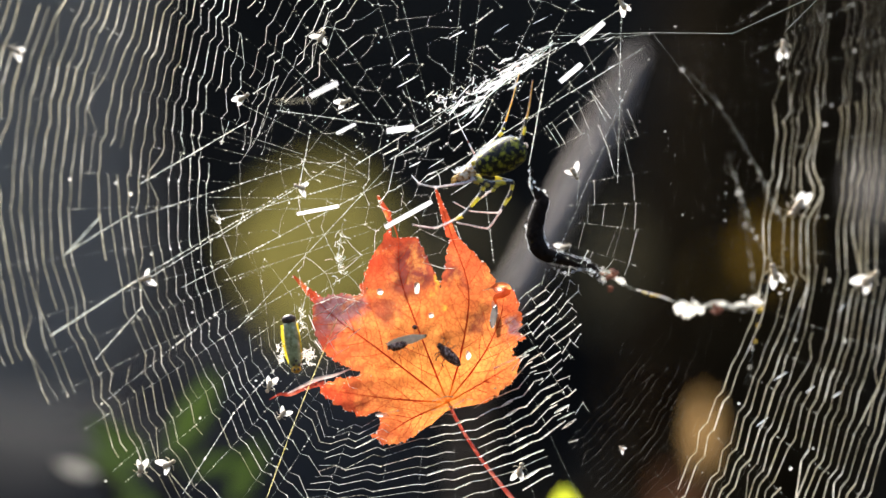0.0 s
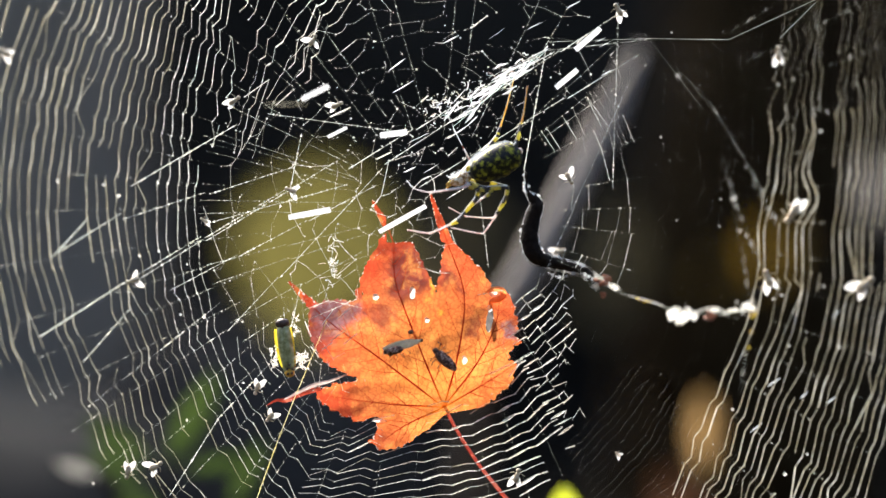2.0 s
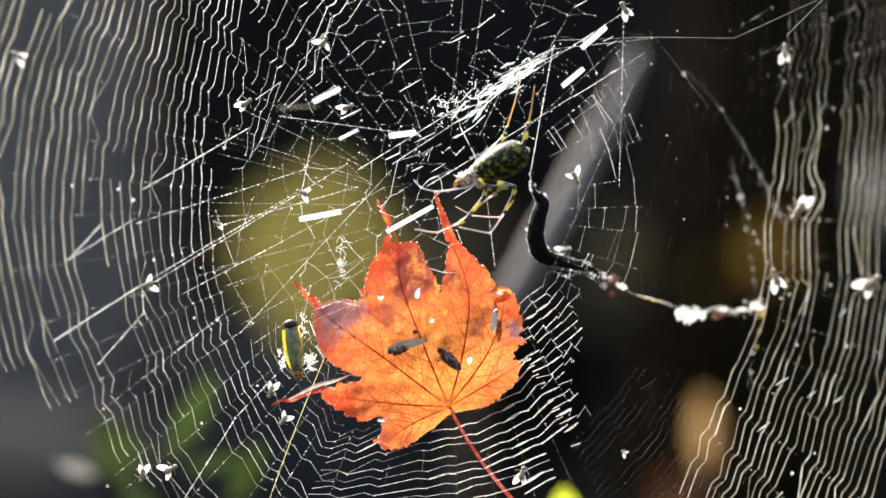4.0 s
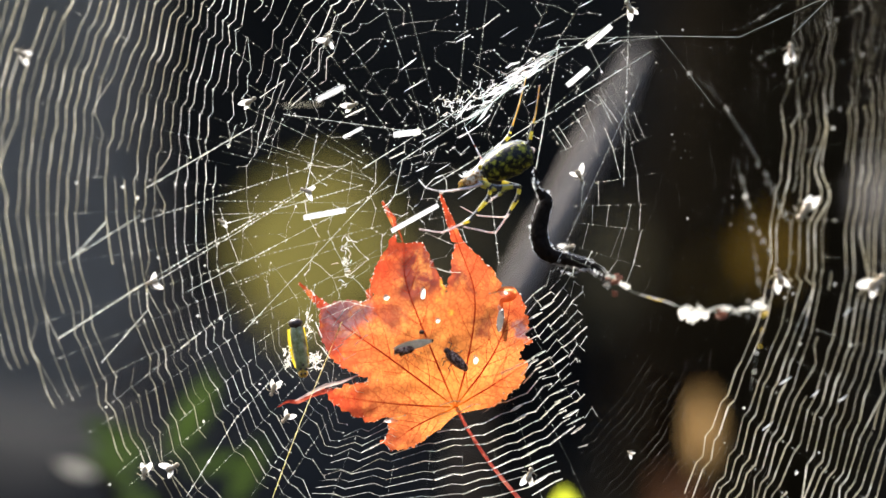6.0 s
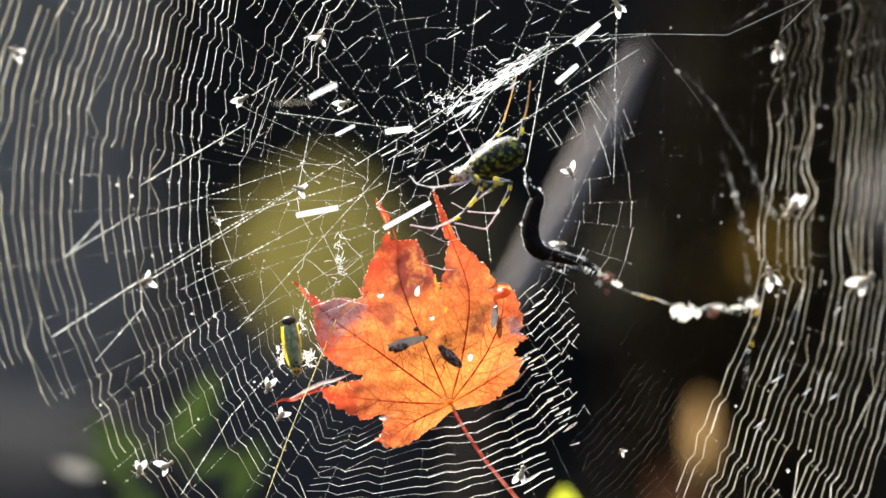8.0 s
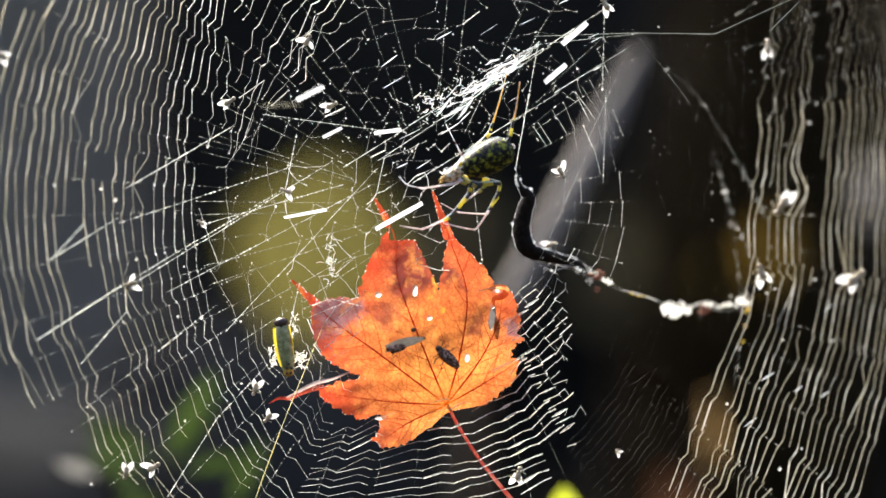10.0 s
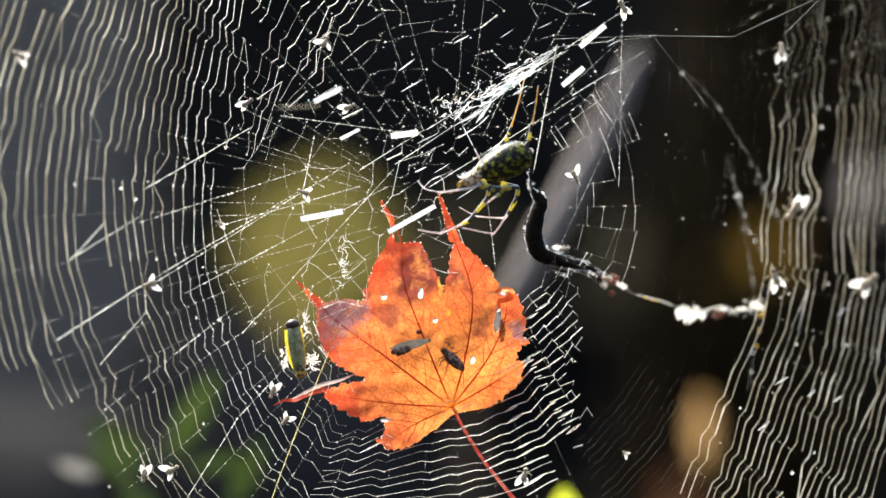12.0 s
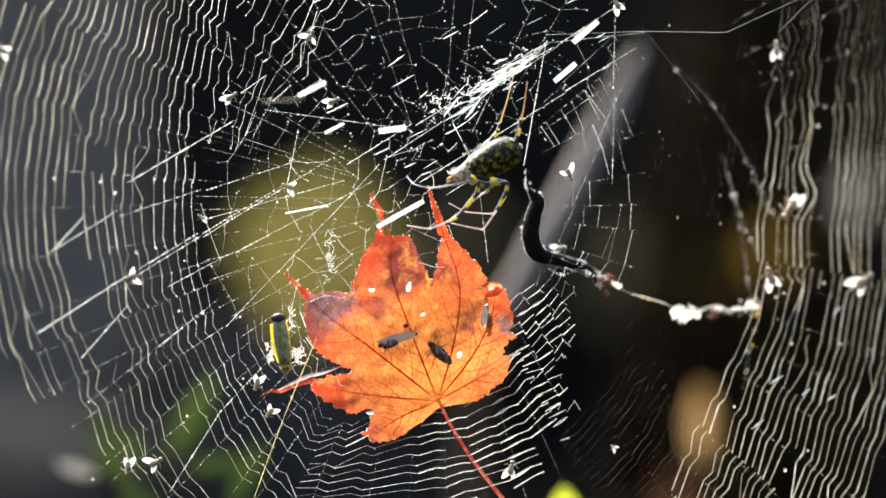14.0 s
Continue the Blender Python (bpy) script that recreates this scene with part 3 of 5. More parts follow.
def spiral(name, table, turns, step, thick, jog=0.3, lift=0.3, jitter=0.06, gap=0.03, merge=0.04, miss=1.0, limit=None, flash=0.0, dots=0.5):
    """Arcs about the hub. table: angle, inner and outer radius. Each arc runs straight from radius to radius thread and jogs there;
    neighbours swing together, some pinch together, and some are missing for a stretch. limit: angle and the radius where the arcs stop."""
    girth = thick if isinstance(thick, tuple) else ((-400, thick), (800, thick))
    seed = 0.37 * len(CELLS)
    lo, hi = table[0][0], table[-1][0]
    n = max(2, int(round((hi - lo) / step)))
    ths = [lo + (hi - lo) * (i + (random.uniform(-0.3, 0.3) if 0 < i < n else 0)) / n for i in range(n + 1)]
    cross = [(lerp_table(jog, th)[0] if isinstance(jog, tuple) else jog) * random.choice((0.2, 0.5, 0.8, 1.2, 1.8)) for th in ths]
    slip = [0.0] * turns
    node = {}
    for i, th in enumerate(ths):
        a, b = lerp_table(table, th)
        g = (b - a) / turns
        for k in range(turns):
            slip[k] = 0.5 * slip[k] + random.gauss(0, jitter)
            wave = 1.6 * (lerp_table(lift, th)[0] if isinstance(lift, tuple) else lift) * noise.noise((i * 0.9, k * 0.16, seed))
            node[i, k] = [a + g * (k + 0.5 + wave + slip[k]), g * (cross[i] * max(0.0, 0.5 + 1.3 * noise.noise((i * 2.3, k * 0.42, seed + 9))) + random.gauss(0, 0.04))]
        for k in range(turns - 1):
            if random.random() < merge:
                node[i, k][0] = node[i, k + 1][0] - 0.1 * g
    body = [random.choice((0.6, 0.8, 0.9, 1.0, 1.15)) for _ in range(turns)]
    for k in range(turns):
        for i in range(n):
            if random.random() < gap or noise.noise((k * 0.47 + 0.31, i * 0.13, seed + 4)) > (lerp_table(miss, ths[i])[0] if isinstance(miss, tuple) else miss):
                continue
            (r0, j0), (r1, j1) = node[i, k], node[i + 1, k]
            if limit and r0 > lerp_table(limit, ths[i])[0] + 30 * noise.noise((k, i * 0.3, 2)):
                continue
            near, far = ths[i] + random.uniform(0.10, 0.2) * step, ths[i + 1] - random.uniform(0.10, 0.2) * step
            run = [polar(near, r0 + j0 / 2), polar(far, r1 - j1 / 2), polar(ths[i + 1] + 0.15 * step, r1 + j1 / 2)]
            around = lerp_table(girth, ths[i])[0]
            if name == "left":                         # coarser outward
                around *= 0.88 + 0.5 * max(0.0, min(1.0, (r0 - 480) / 350))
            w = around * body[k] * random.choice((0.7, 0.85, 1.0, 1.0, 1.25))
            home = cell((name, i // 2, k // 5), "spiral_thread")
            home.append((run, w))
            for p, q in zip(run, run[1:]):
                # sun glint put into the shape: this slant gets a second, thicker run
                glint = flash * rising(p, q) * random.choice((0.0, 0.2, 0.5, 1.0))
                if glint > 0.5:
                    home.append(([p, q], min(w + glint, math.dist(p, q) / 9)))
            if random.random() < dots or name.startswith("left") and k < 6:
                home.append(([run[2]], random.uniform(0.9, 2.2) * min(1.2, 0.5 + around)))
            if name.startswith("left") and k < 5:      # strung with droplets next to the free zone
                for _ in range(3):
                    f = random.random()
                    home.append(([(run[0][0] + (run[1][0] - run[0][0]) * f, run[0][1] + (run[1][1] - run[0][1]) * f)], random.uniform(0.8, 1.5)))
    return ths


def net(name, th0, th1, r0, r1, cols, rows, thick, flash, drop=0.12):
    """A loose mesh of six-sided cells about the hub, beaded at its knots, whose sunward runs are drawn thicker as
    glints.
    """
    spot = {}
    for i in range(cols + 1):
        for k in range(rows + 1):
            zig = 0.2 if (i + k) % 2 else -0.2
            spot[i, k] = polar(th0 + (th1 - th0) * (i + random.gauss(0, 0.22)) / cols, r0 + (r1 - r0) * (k + zig + random.gauss(0, 0.17)) / rows)
    for (i, k), p in spot.items():
        home = cell((name, i // 2, k // 3), "spiral_thread")
        ends = [spot.get((i + 1, k))]
        if (i + k) % 2 or random.random() < 0.15:
            ends.append(spot.get((i, k + 1)))
        for q in ends:
            if q is None or random.random() < drop:
                continue
            f = random.uniform(0.3, 0.7)
            bend = (p[0] + (q[0] - p[0]) * f + random.gauss(0, 2.5), p[1] + (q[1] - p[1]) * f + random.gauss(0, 2.5))
            home.append(([p, bend, q], thick * random.choice((0.4, 0.8, 1.0, 2.2))))
            glint = flash * rising(p, q) * random.choice((0.0, 0.25, 0.6, 1.0))
            if glint > 0.4:
                home.append(([p, bend] if random.random() < 0.4 else [p, q], glint))
            for _ in range(random.choice((0, 1, 2, 4))):
                g = random.random()
                home.append(([(p[0] + (q[0] - p[0]) * g, p[1] + (q[1] - p[1]) * g)], random.uniform(0.6, 1.3)))
        home.append(([p], random.choice((0.9, 1.2, 1.6, 2.2))))


left_ths = spiral("left", [(116, 640, 1080), (125, 568, 1020), (136, 500, 970), (148, 455, 945), (155, 436, 940), (170, 414, 932), (186, 413, 930),
                           (193, 416, 922), (206, 430, 925), (219, 452, 985), (232, 480, 1040), (246, 520, 1060)],
                  30, 5.8, ((116, 0.72), (183, 0.74), (200, 0.56), (246, 0.50)), jog=((116, 0.17), (178, 0.18), (195, -0.16), (246, -0.2)), lift=((116, 0.22), (180, 0.26), (200, 0.28), (246, 0.3)), jitter=0.05,
                  gap=0.015, merge=0.03, miss=((116, 0.52), (183, 0.5), (198, 0.26), (220, 0.16), (246, 0.16)), limit=[(116, 1200), (184, 950), (190, 890), (198, 800), (206, 745), (216, 715), (228, 720), (246, 690)], flash=0.8)
spiral("low", [(243, 440, 650), (252, 395, 625), (262, 345, 600), (280, 320, 590), (298, 295, 570)], 16, 7.0, ((243, 0.45), (252, 0.7), (264, 1.1), (298, 1.4)),
       jog=0.1, lift=0.25, jitter=0.07, gap=0.05, limit=[(243, 700), (278, 640), (284, 545), (290, 470), (298, 395)], flash=1.5)
spiral("low_far", [(297, 470, 800), (304, 450, 790), (312, 440, 770), (320, 430, 740)], 26, 4.2, 0.05, jog=0.1, lift=0.1, jitter=0.1, gap=0.05, dots=0.15)


spiral("faint", [(-42, 340, 600), (-20, 330, 560), (0, 345, 550), (20, 400, 600), (36, 470, 700)], 15, 5.0, 0.018, jog=0.1, lift=0.3, jitter=0.12, gap=0.3, dots=0.12)


def side_ladder():
    """Arcs beside the leaf: slanting runs from radius to radius with a jog at each, ending along the web's ragged edge."""
    for k in range(24):
        r = 208 + 15 * k
        far = 360 - math.degrees(math.acos(min(0.9, random.gauss(226, 14) / r)))
        th = 297.5
        n = 0
        while th < far - 1.5:
            nxt = min(th + (4.6 + random.uniform(-0.3, 0.3)) * max(1.0, 350 / r), far)
            tilt = random.gauss(0.5, 2.0)
            p, q = polar(th, r + tilt), polar(nxt, r - tilt)
            # glints are put in as extra thickness at this slant
            w = random.choice((0.45, 0.6, 0.8, 1.0)) + rising(p, q) * random.choice((0.2, 0.6, 1.3, 2.3))
            w = min(w, math.dist(p, q) / 13)
            if random.random() > 0.09:
                home = cell(("side", n, k // 5), "spiral_thread")
                home.append(([p, q], w))
                if random.random() < 0.4:       # the jog along the radius
                    home.append(([q, polar(nxt + random.gauss(0, 0.5), r + random.uniform(6, 15))], 0.4))
                home.append(([q], random.uniform(0.9, 2.0)))
            th, n = nxt, n + 1


side_ladder()


def comb():
    """Beside the twig: radius threads crossed by short straight rungs, many of them gone."""
    ths = [-24 + 8.6 * n + random.gauss(0, 1.2) for n in range(8)]
    for n, th in enumerate(ths):
        strand("radial_thread", ("rc", n), polar(th, 200), polar(th + random.uniform(-1, 1), 345 + 60 * max(0, th) / 36), 0.07, 14, 1.1)
    for n, (a, b) in enumerate(zip(ths, ths[1:])):
        k, far = 225.0, 335 + 60 * max(0, a) / 36
        while k < far:
            if random.random() < 0.36:
                p, q = polar(a, k), polar(b, k + random.gauss(3, 3))
                cell(("comb", n // 2, int(k // 60)), "spiral_thread").append(([p, q], random.choice((0.15, 0.25, 0.4, 0.6))))
                if random.random() < 0.5:
                    cell(("comb", n // 2, int(k // 60)), "spiral_thread").append(([q], random.uniform(1.0, 2.0)))
            k += random.uniform(8, 17)


net("top", 36, 112, 105, 430, 10, 11, 0.09, 2.2, drop=0.32)
net("top_side", 112, 148, 105, 330, 5, 8, 0.10, 1.8, drop=0.26)
net("hub", 95, 290, 36, 115, 9, 3, 0.3, 1.6)
net("olive", 148, 222, 112, 400, 7, 8, 0.18, 0.9, drop=0.24)
spiral("right", [(-61, 690, 1060), (-51, 636, 990), (-39, 588, 930), (-28, 566, 885), (-17, 568, 865), (-10, 560, 855), (-3, 553, 850), (9, 577, 870), (21, 625, 920), (32, 705, 1000), (38, 760, 1050)],
       22, 5.2, ((-61, 1.35), (-25, 1.15), (0, 1.0), (8, 0.75), (16, 0.26), (38, 0.13)), jog=0.07, lift=((-61, 0.3), (-8, 0.34), (6, 0.55), (38, 0.45)), jitter=0.07, gap=0.012, merge=0.04, miss=((-61, 0.46), (6, 0.5), (18, 0.3), (38, 0.24)), flash=1.2, dots=0.3)
spiral("upper_left", [(108, 350, 655), (123, 345, 560), (137, 330, 495), (150, 330, 450), (164, 330, 415)], 7, 6.5, 0.42, jog=0.12, lift=0.2, jitter=0.08, gap=0.14, merge=0.07, flash=1.2, dots=0.9)
spiral("upper_arc", [(104, 400, 480), (113, 388, 455), (136, 310, 372)], 3, 8, 0.75, jog=0.1, lift=0.1, jitter=0.04, gap=0.0, merge=0.0, flash=0.6)
spiral("inner_left", [(212, 230, 430), (230, 270, 470), (243, 300, 500)], 11, 6.5, 0.34, jog=-0.25, lift=0.4, jitter=0.16, gap=0.16, merge=0.10, flash=0.8, dots=0.9)


def strand(kind, key, a, b, thick, beads=0, size=1.6, sag=0.0):
    """One straight run of silk from a to b on the plan, with droplets strung on it."""
    n = max(1, int(math.hypot(b[0] - a[0], b[1] - a[1]) / 120))
    knots = [(a[0] + (b[0] - a[0]) * i / n, a[1] + (b[1] - a[1]) * i / n + sag * 4 * (i / n) * (1 - i / n)) for i in range(n + 1)]
    for i in range(n):
        cell((key, i), kind).append(([knots[i], knots[i + 1]], thick))
    for _ in range(beads):
        f = random.random() * n
        i = min(int(f), n - 1)
        f -= i
        p, q = knots[i], knots[i + 1]
        cell((key, i), kind).append(([(p[0] + (q[0] - p[0]) * f, p[1] + (q[1] - p[1]) * f)], size * random.uniform(0.6, 1.4)))


comb()
for n, th in enumerate(left_ths):
    strand("radial_thread", ("rl", n), polar(th, 290 + 110 * random.random()), polar(th + random.uniform(-2, 2), 900 if th < 190 else 760), 0.05 if th < 186 else 0.11, 30 if th < 186 else 40, 1.25)
for n in range(9):
    th = 257 + n * 7.5
    strand("radial_thread", ("rb", n), polar(th, 260), polar(th, 600 if n < 6 else min(400, 225 / math.cos(radians(th)))), 0.1, 9, 1.1)
for n in range(16):
    th = -52 + n * 5.6
    strand("radial_thread", ("rr", n), polar(th, 600), polar(th, 900), 0.06, 14, 1.8)
for n in range(13):
    th = 36 + n * 10.5
    strand("radial_thread", ("rt", n), polar(th, 130 + 90 * random.random()), polar(th + random.uniform(-4, 4), 430), 0.14, 26, 1.1)
for n in range(9):
    th = 152 + n * 8 + random.uniform(-2, 2)
    strand("radial_thread", ("ro", n), polar(th, 110 + 60 * random.random()), polar(th + random.uniform(-2, 2), 420), 0.24, 34, 1.1)
# the long bright threads that cross the web
for n, (a, b, w, beads) in enumerate((((105, 602), (245, 512), 1.5, 30), ((245, 512), (535, 338), 0.45, 60), ((250, 395), (545, 300), 0.3, 50), ((280, 500), (620, 290), 0.6, 60),
                                      ((330, 520), (690, 330), 0.5, 40), ((180, 645), (262, 552), 0.9, 16), ((180, 730), (420, 540), 0.15, 40),
                                      ((330, 882), (420, 740), 0.7, 30), ((420, 740), (560, 590), 0.25, 30), ((430, 590), (700, 300), 0.6, 24), ((260, 335), (450, 225), 0.7, 60),
                                      ((400, 398), (640, 330), 0.6, 20), ((500, 205), (720, 235), 0.6, 24),
                                      ((640, 300), (985, 85), 0.9, 40), ((700, 290), (1110, 20), 0.8, 34), ((760, 330), (1150, 90), 0.8, 34),
                                      ((985, 85), (1160, 66), 0.5, 4), ((945, 300), (985, 80), 1.0, 40), ((1110, 0), (1100, 330), 0.4, 24),
                                      ((980, 470), (1130, 140), 0.3, 10), ((880, 470), (860, 300), 0.5, 12),
                                      ((884, 661), (942, 634), 2.6, 4), ((130, 460), (190, 395), 1.4, 10), ((125, 462), (250, 385), 0.9, 16), ((560, 240), (540, 340), 0.8, 10),
                                      ((560, 550), (604, 533), 0.7, 8), ((566, 566), (652, 530), 0.45, 8), ((604, 533), (660, 546), 0.6, 8), ((540, 575), (556, 505), 0.6, 9),
                                      ((684, 742), (716, 735), 0.8, 4), ((862, 520), (905, 512), 0.6, 6))):
    strand("cross_thread", ("x", n), a, b, 0.7 * w, beads, 1.6)
# the thick sheaf of silk over the spider, and scattered short runs beside it, glints drawn as thick strokes
for n in range(6):
    f = random.random()
    a = (988 + random.gauss(0, 6), 84 + random.gauss(0, 3.5))
    b = (785 + 60 * f + random.gauss(0, 22), 180 + 45 * f + random.gauss(0, 12))
    cut = random.uniform(0.3, 1.05)
    b = (a[0] + (b[0] - a[0]) * cut, a[1] + (b[1] - a[1]) * cut)
    strand("silk_sheaf", ("fan", n % 3), a, b, random.choice((0.3, 0.45, 0.7)), 4, 1.5)
for n in range(27):
    f = random.random()
    f = f ** 2.2
    cx, cy = 832 + 140 * f + random.gauss(0, 10), 188 - 96 * f + random.gauss(0, (4 + 13 * random.random()) * (1.08 - f) ** 1.5)
    ln, an = random.uniform(10, 44), radians(random.gauss(32, 12))
    dx, dy = ln * math.cos(an), -ln * math.sin(an)
    cell(("sheaf", int(f * 3)), "silk_sheaf").append(([(cx - dx / 2, cy - dy / 2), (cx + dx / 2, cy + dy / 2)], random.choice((0.5, 0.8, 1.3, 2.2))))
for n in range(18):
    cx = random.uniform(700, 1130)
    cy = random.uniform(40, 200) + 0.28 * (900 - cx) + (130 if random.random() < 0.3 else 0)
    ln, an = random.uniform(14, 46), radians(random.gauss(31, 5))
    dx, dy = ln * math.cos(an), -ln * math.sin(an)
    cell(("loose", n % 6), "silk_sheaf").append(([(cx - dx / 2, cy - dy / 2), (cx + dx / 2, cy + dy / 2)], random.choice((0.35, 0.5, 0.75, 1.1))))
for n in range(190):
    if n < 80:
        f = random.random() ** 1.7
        cx, cy = 775 + 200 * f + random.gauss(0, 30), 205 - 105 * f + random.gauss(0, 26 - 16 * f)
    else:
        cx, cy = polar(random.uniform(38, 150), random.uniform(90, 420))
        f = 0.5
    cell(("specks", int(f * 3), n // 40), "silk_sheaf").append(([(cx, cy)], random.choice((0.5, 0.7, 1.0, 1.5))))
for n in range(60):
    f = random.random() ** 2.2
    x, y = 795 + 180 * f + random.gauss(0, 15), 190 - 100 * f + random.gauss(0, 15 - 9 * f)
    an, run = random.uniform(0, 2 * math.pi), [(x, y)]
    for _ in range(3):
        an += random.gauss(0, 0.9)
        x, y = x + random.uniform(2, 7) * math.cos(an), y + random.uniform(2, 7) * math.sin(an)
        run.append((x, y))
    cell(("curl", int(f * 3)), "silk_sheaf").append((run, random.choice((0.3, 0.4, 0.6, 1.0))))
for n in range(36):
    x, y = 612 + random.gauss(0, 5), 472 + random.gauss(0, 18)
    an, run = random.uniform(0, 2 * math.pi), [(x, y)]
    for _ in range(3):
        an += random.gauss(0, 1.1)
        x, y = x + random.uniform(2, 6) * math.cos(an), y + random.uniform(2, 6) * math.sin(an)
        run.append((x, y))
    cell(("crumple", 0), "silk_sheaf").append((run, random.uniform(0.3, 0.6)))
for n in range(5):      # kinked runs added to the side web, thick to stand for sun glints
    cx, cy = polar(random.uniform(-44, 5), random.uniform(650, 790))
    ln, an = random.uniform(18, 28), radians(random.gauss(42, 6))
    dx, dy = ln * math.cos(an), -ln * math.sin(an)
    cell(("flash", n), "silk_sheaf").append(([(cx - dx / 2, cy - dy / 2), (cx + dx / 2, cy + dy / 2)], random.uniform(0.9, 1.5)))
for n in range(26):      # larger droplets here and there
    th, r = (random.uniform(125, 225), random.uniform(440, 780)) if n < 16 else (random.uniform(-40, 25), random.uniform(600, 800))
    cell(("big", n), "cross_thread").append(([polar(th, r)], random.uniform(2.4, 4.2)))


for n in range(26):      # motes on threads too fine to see, beside the twig
    cell(("mote", n), "cross_thread").append(([(random.uniform(1130, 1370), random.uniform(40, 470))], random.choice((0.5, 0.7, 1.0, 1.9))))


def build_web():
    glossy = ("flash", "sheaf", "loose", "fan")
    names = {"spiral_thread": SILK, "radial_thread": SILK_PALE, "cross_thread": SILK, "silk_sheaf": DROP}
    for (kind, key), runs in CELLS.items():
        pts = [p for run, _ in runs for p in run]
        cx, cy = sum(p[0] for p in pts) / len(pts), sum(p[1] for p in pts) / len(pts)
        s = Shape(at(cx, cy, bowl(cx, cy)))
        for run, w in runs:
            if kind != "cross_thread" and on_leaf(sum(p[0] for p in run) / len(run), sum(p[1] for p in run) / len(run)):
                continue
            if len(run) == 1:
                s.bead(at(*run[0], bowl(*run[0])), w * U)
            else:
                ends = [at(*p, bowl(*p)) for p in run]
                if (kind == "silk_sheaf" or kind == "spiral_thread" and w > 1.3) and len(run) == 2:      # short runs taper at both ends
                    s.silk([ends[0].lerp(ends[1], q / 4) for q in range(5)], [w * U * q for q in (0.25, 0.8, 1.05, 0.85, 0.3)])
                else:
                    s.silk(ends, w * U)
        if not s.f:
            continue
        wide = kind == "spiral_thread" and (key[0] == "right" or key[0] == "left" and key[2] > 0)
        ob = s.part(kind, (SILK_SIDE if key[0] == "right" else SILK_WIDE) if wide else SILK_BAND if key[0] in glossy else names[kind], web, smooth=True)
        tagged(ob, kind="stuff")
        moves(ob, cx, cy, bowl(cx, cy))


build_web()


def build_bands():
    """Flat white ribbons of silk that stand for sun glints on threads."""
    for x0, y0, x1, y1, w, own in ((690, 410, 773, 364, 4.2, "long_band"), (536, 388, 610, 374, 5.0, "low_band"), (694, 240, 742, 234, 5.2, "short_band"), (560, 180, 608, 156, 4.4, ""), (606, 246, 640, 229, 3.0, ""),
                                   (1034, 84, 1078, 46, 4.8, ""), (1000, 152, 1038, 120, 4.6, ""), (497, 190, 568, 187, 0.9, "")):
        d = 0.03 if y0 == 190 else 0.012 if y0 == 180 else -0.004
        a, b = at(x0, y0, d), at(x1, y1, d)
        s = Shape((a + b) / 2)
        m = 6
        s.silk([a + (b - a) * i / m for i in range(m + 1)], [w * U * (0.9 if i in (0, m) else 1) for i in range(m + 1)], 0.15)
        band = moves(s.part("glint_band", SILK_WIDE if y0 == 190 else SILK_BAND, web, "thick white band standing for a sun glint on a thread"), (x0 + x1) / 2, (y0 + y1) / 2, d, own)
        AXIS[band.name] = (b - a).normalized()
    for _ in range(14):                       # crumpled ribbons at the heart of the sheaf, added as its blown glints
        f = random.random()
        cx, cy, ln = 836 + 120 * f + random.gauss(0, 10), 190 - 80 * f + random.gauss(0, 11), random.uniform(12, 32)
        an = radians(random.gauss(33, 9))
        a, b = at(cx - ln * math.cos(an), cy + ln * math.sin(an), -0.003), at(cx + ln * math.cos(an), cy - ln * math.sin(an), -0.003)
        s = Shape((a + b) / 2)
        s.silk([a.lerp(b, q / 5) + Vector((0, 0, random.gauss(0, 1.2) * U)) for q in range(6)], [U * w * random.uniform(0.8, 1.2) for w in (0.3, 1.3, 2.5, 2.1, 1.4, 0.3)], 0.12)
        moves(s.part("glint_ribbon", SILK_BAND, web, "crumpled white ribbon standing for a blown sun glint"), cx, cy, -0.003)
    # beaded guy threads at the side, nearer the twig's end
    for knots, d, dots in ((((1296, 275), (1312, 330), (1334, 395), (1358, 455)), 0.022, 6), (((1312, 330), (1322, 390), (1336, 470), (1345, 540)), 0.025, 5),
                           (((1350, 300), (1368, 345), (1392, 395)), 0.025, 4), (((1352, 545), (1340, 610), (1326, 690)), 0.02, 3),
                           (((1215, 120), (1265, 172), (1311, 238), (1358, 320), (1390, 385)), 0.018, 3)):
        pts = curve_points([at(*k, d) for k in knots], 6)
        s = Shape(pts[len(pts) // 2])
        s.silk(pts, 0.13 * U)
        for _ in range(2 * dots):
            s.bead(random.choice(pts) + Vector((random.gauss(0, 1.2) * U, 0, random.gauss(0, 7) * U)), random.uniform(1.6, 3.2) * U)
        moves(s.part("guy_thread", SILK, web, "silk guy thread strung with droplets"), *knots[1], d)
    knots = ((604, 572), (574, 645), (545, 715), (512, 800), (474, 905))
    pts = curve_points([at(*k, -0.002) for k in knots], 8)
    s = Shape(pts[len(pts) // 2])
    s.silk(pts, 0.45 * U)
    for _ in range(70):
        f = random.random() * (len(pts) - 1)
        s.bead(pts[int(f)].lerp(pts[int(f) + 1], f % 1), random.uniform(0.8, 1.8) * U)
    moves(s.part("guy_thread", SILK_GOLD, web, "yellowish silk thread strung with fine droplets"), *knots[2], -0.002)
    for knots in (((985, 70), (1160, 64), (1305, 66), (1470, -10)), ((1155, 54), (1215, 130), (1260, 190)), ((1398, 62), (1460, 0))):
        pts = [at(*k) for k in knots]
        s = Shape(pts[1])
        s.silk(pts, (0.1 if knots[1] == (1215, 130) else 0.24) * U)
        moves(s.part("guy_thread", SILK, web, "fine silk guy thread"), *knots[1])


build_bands()

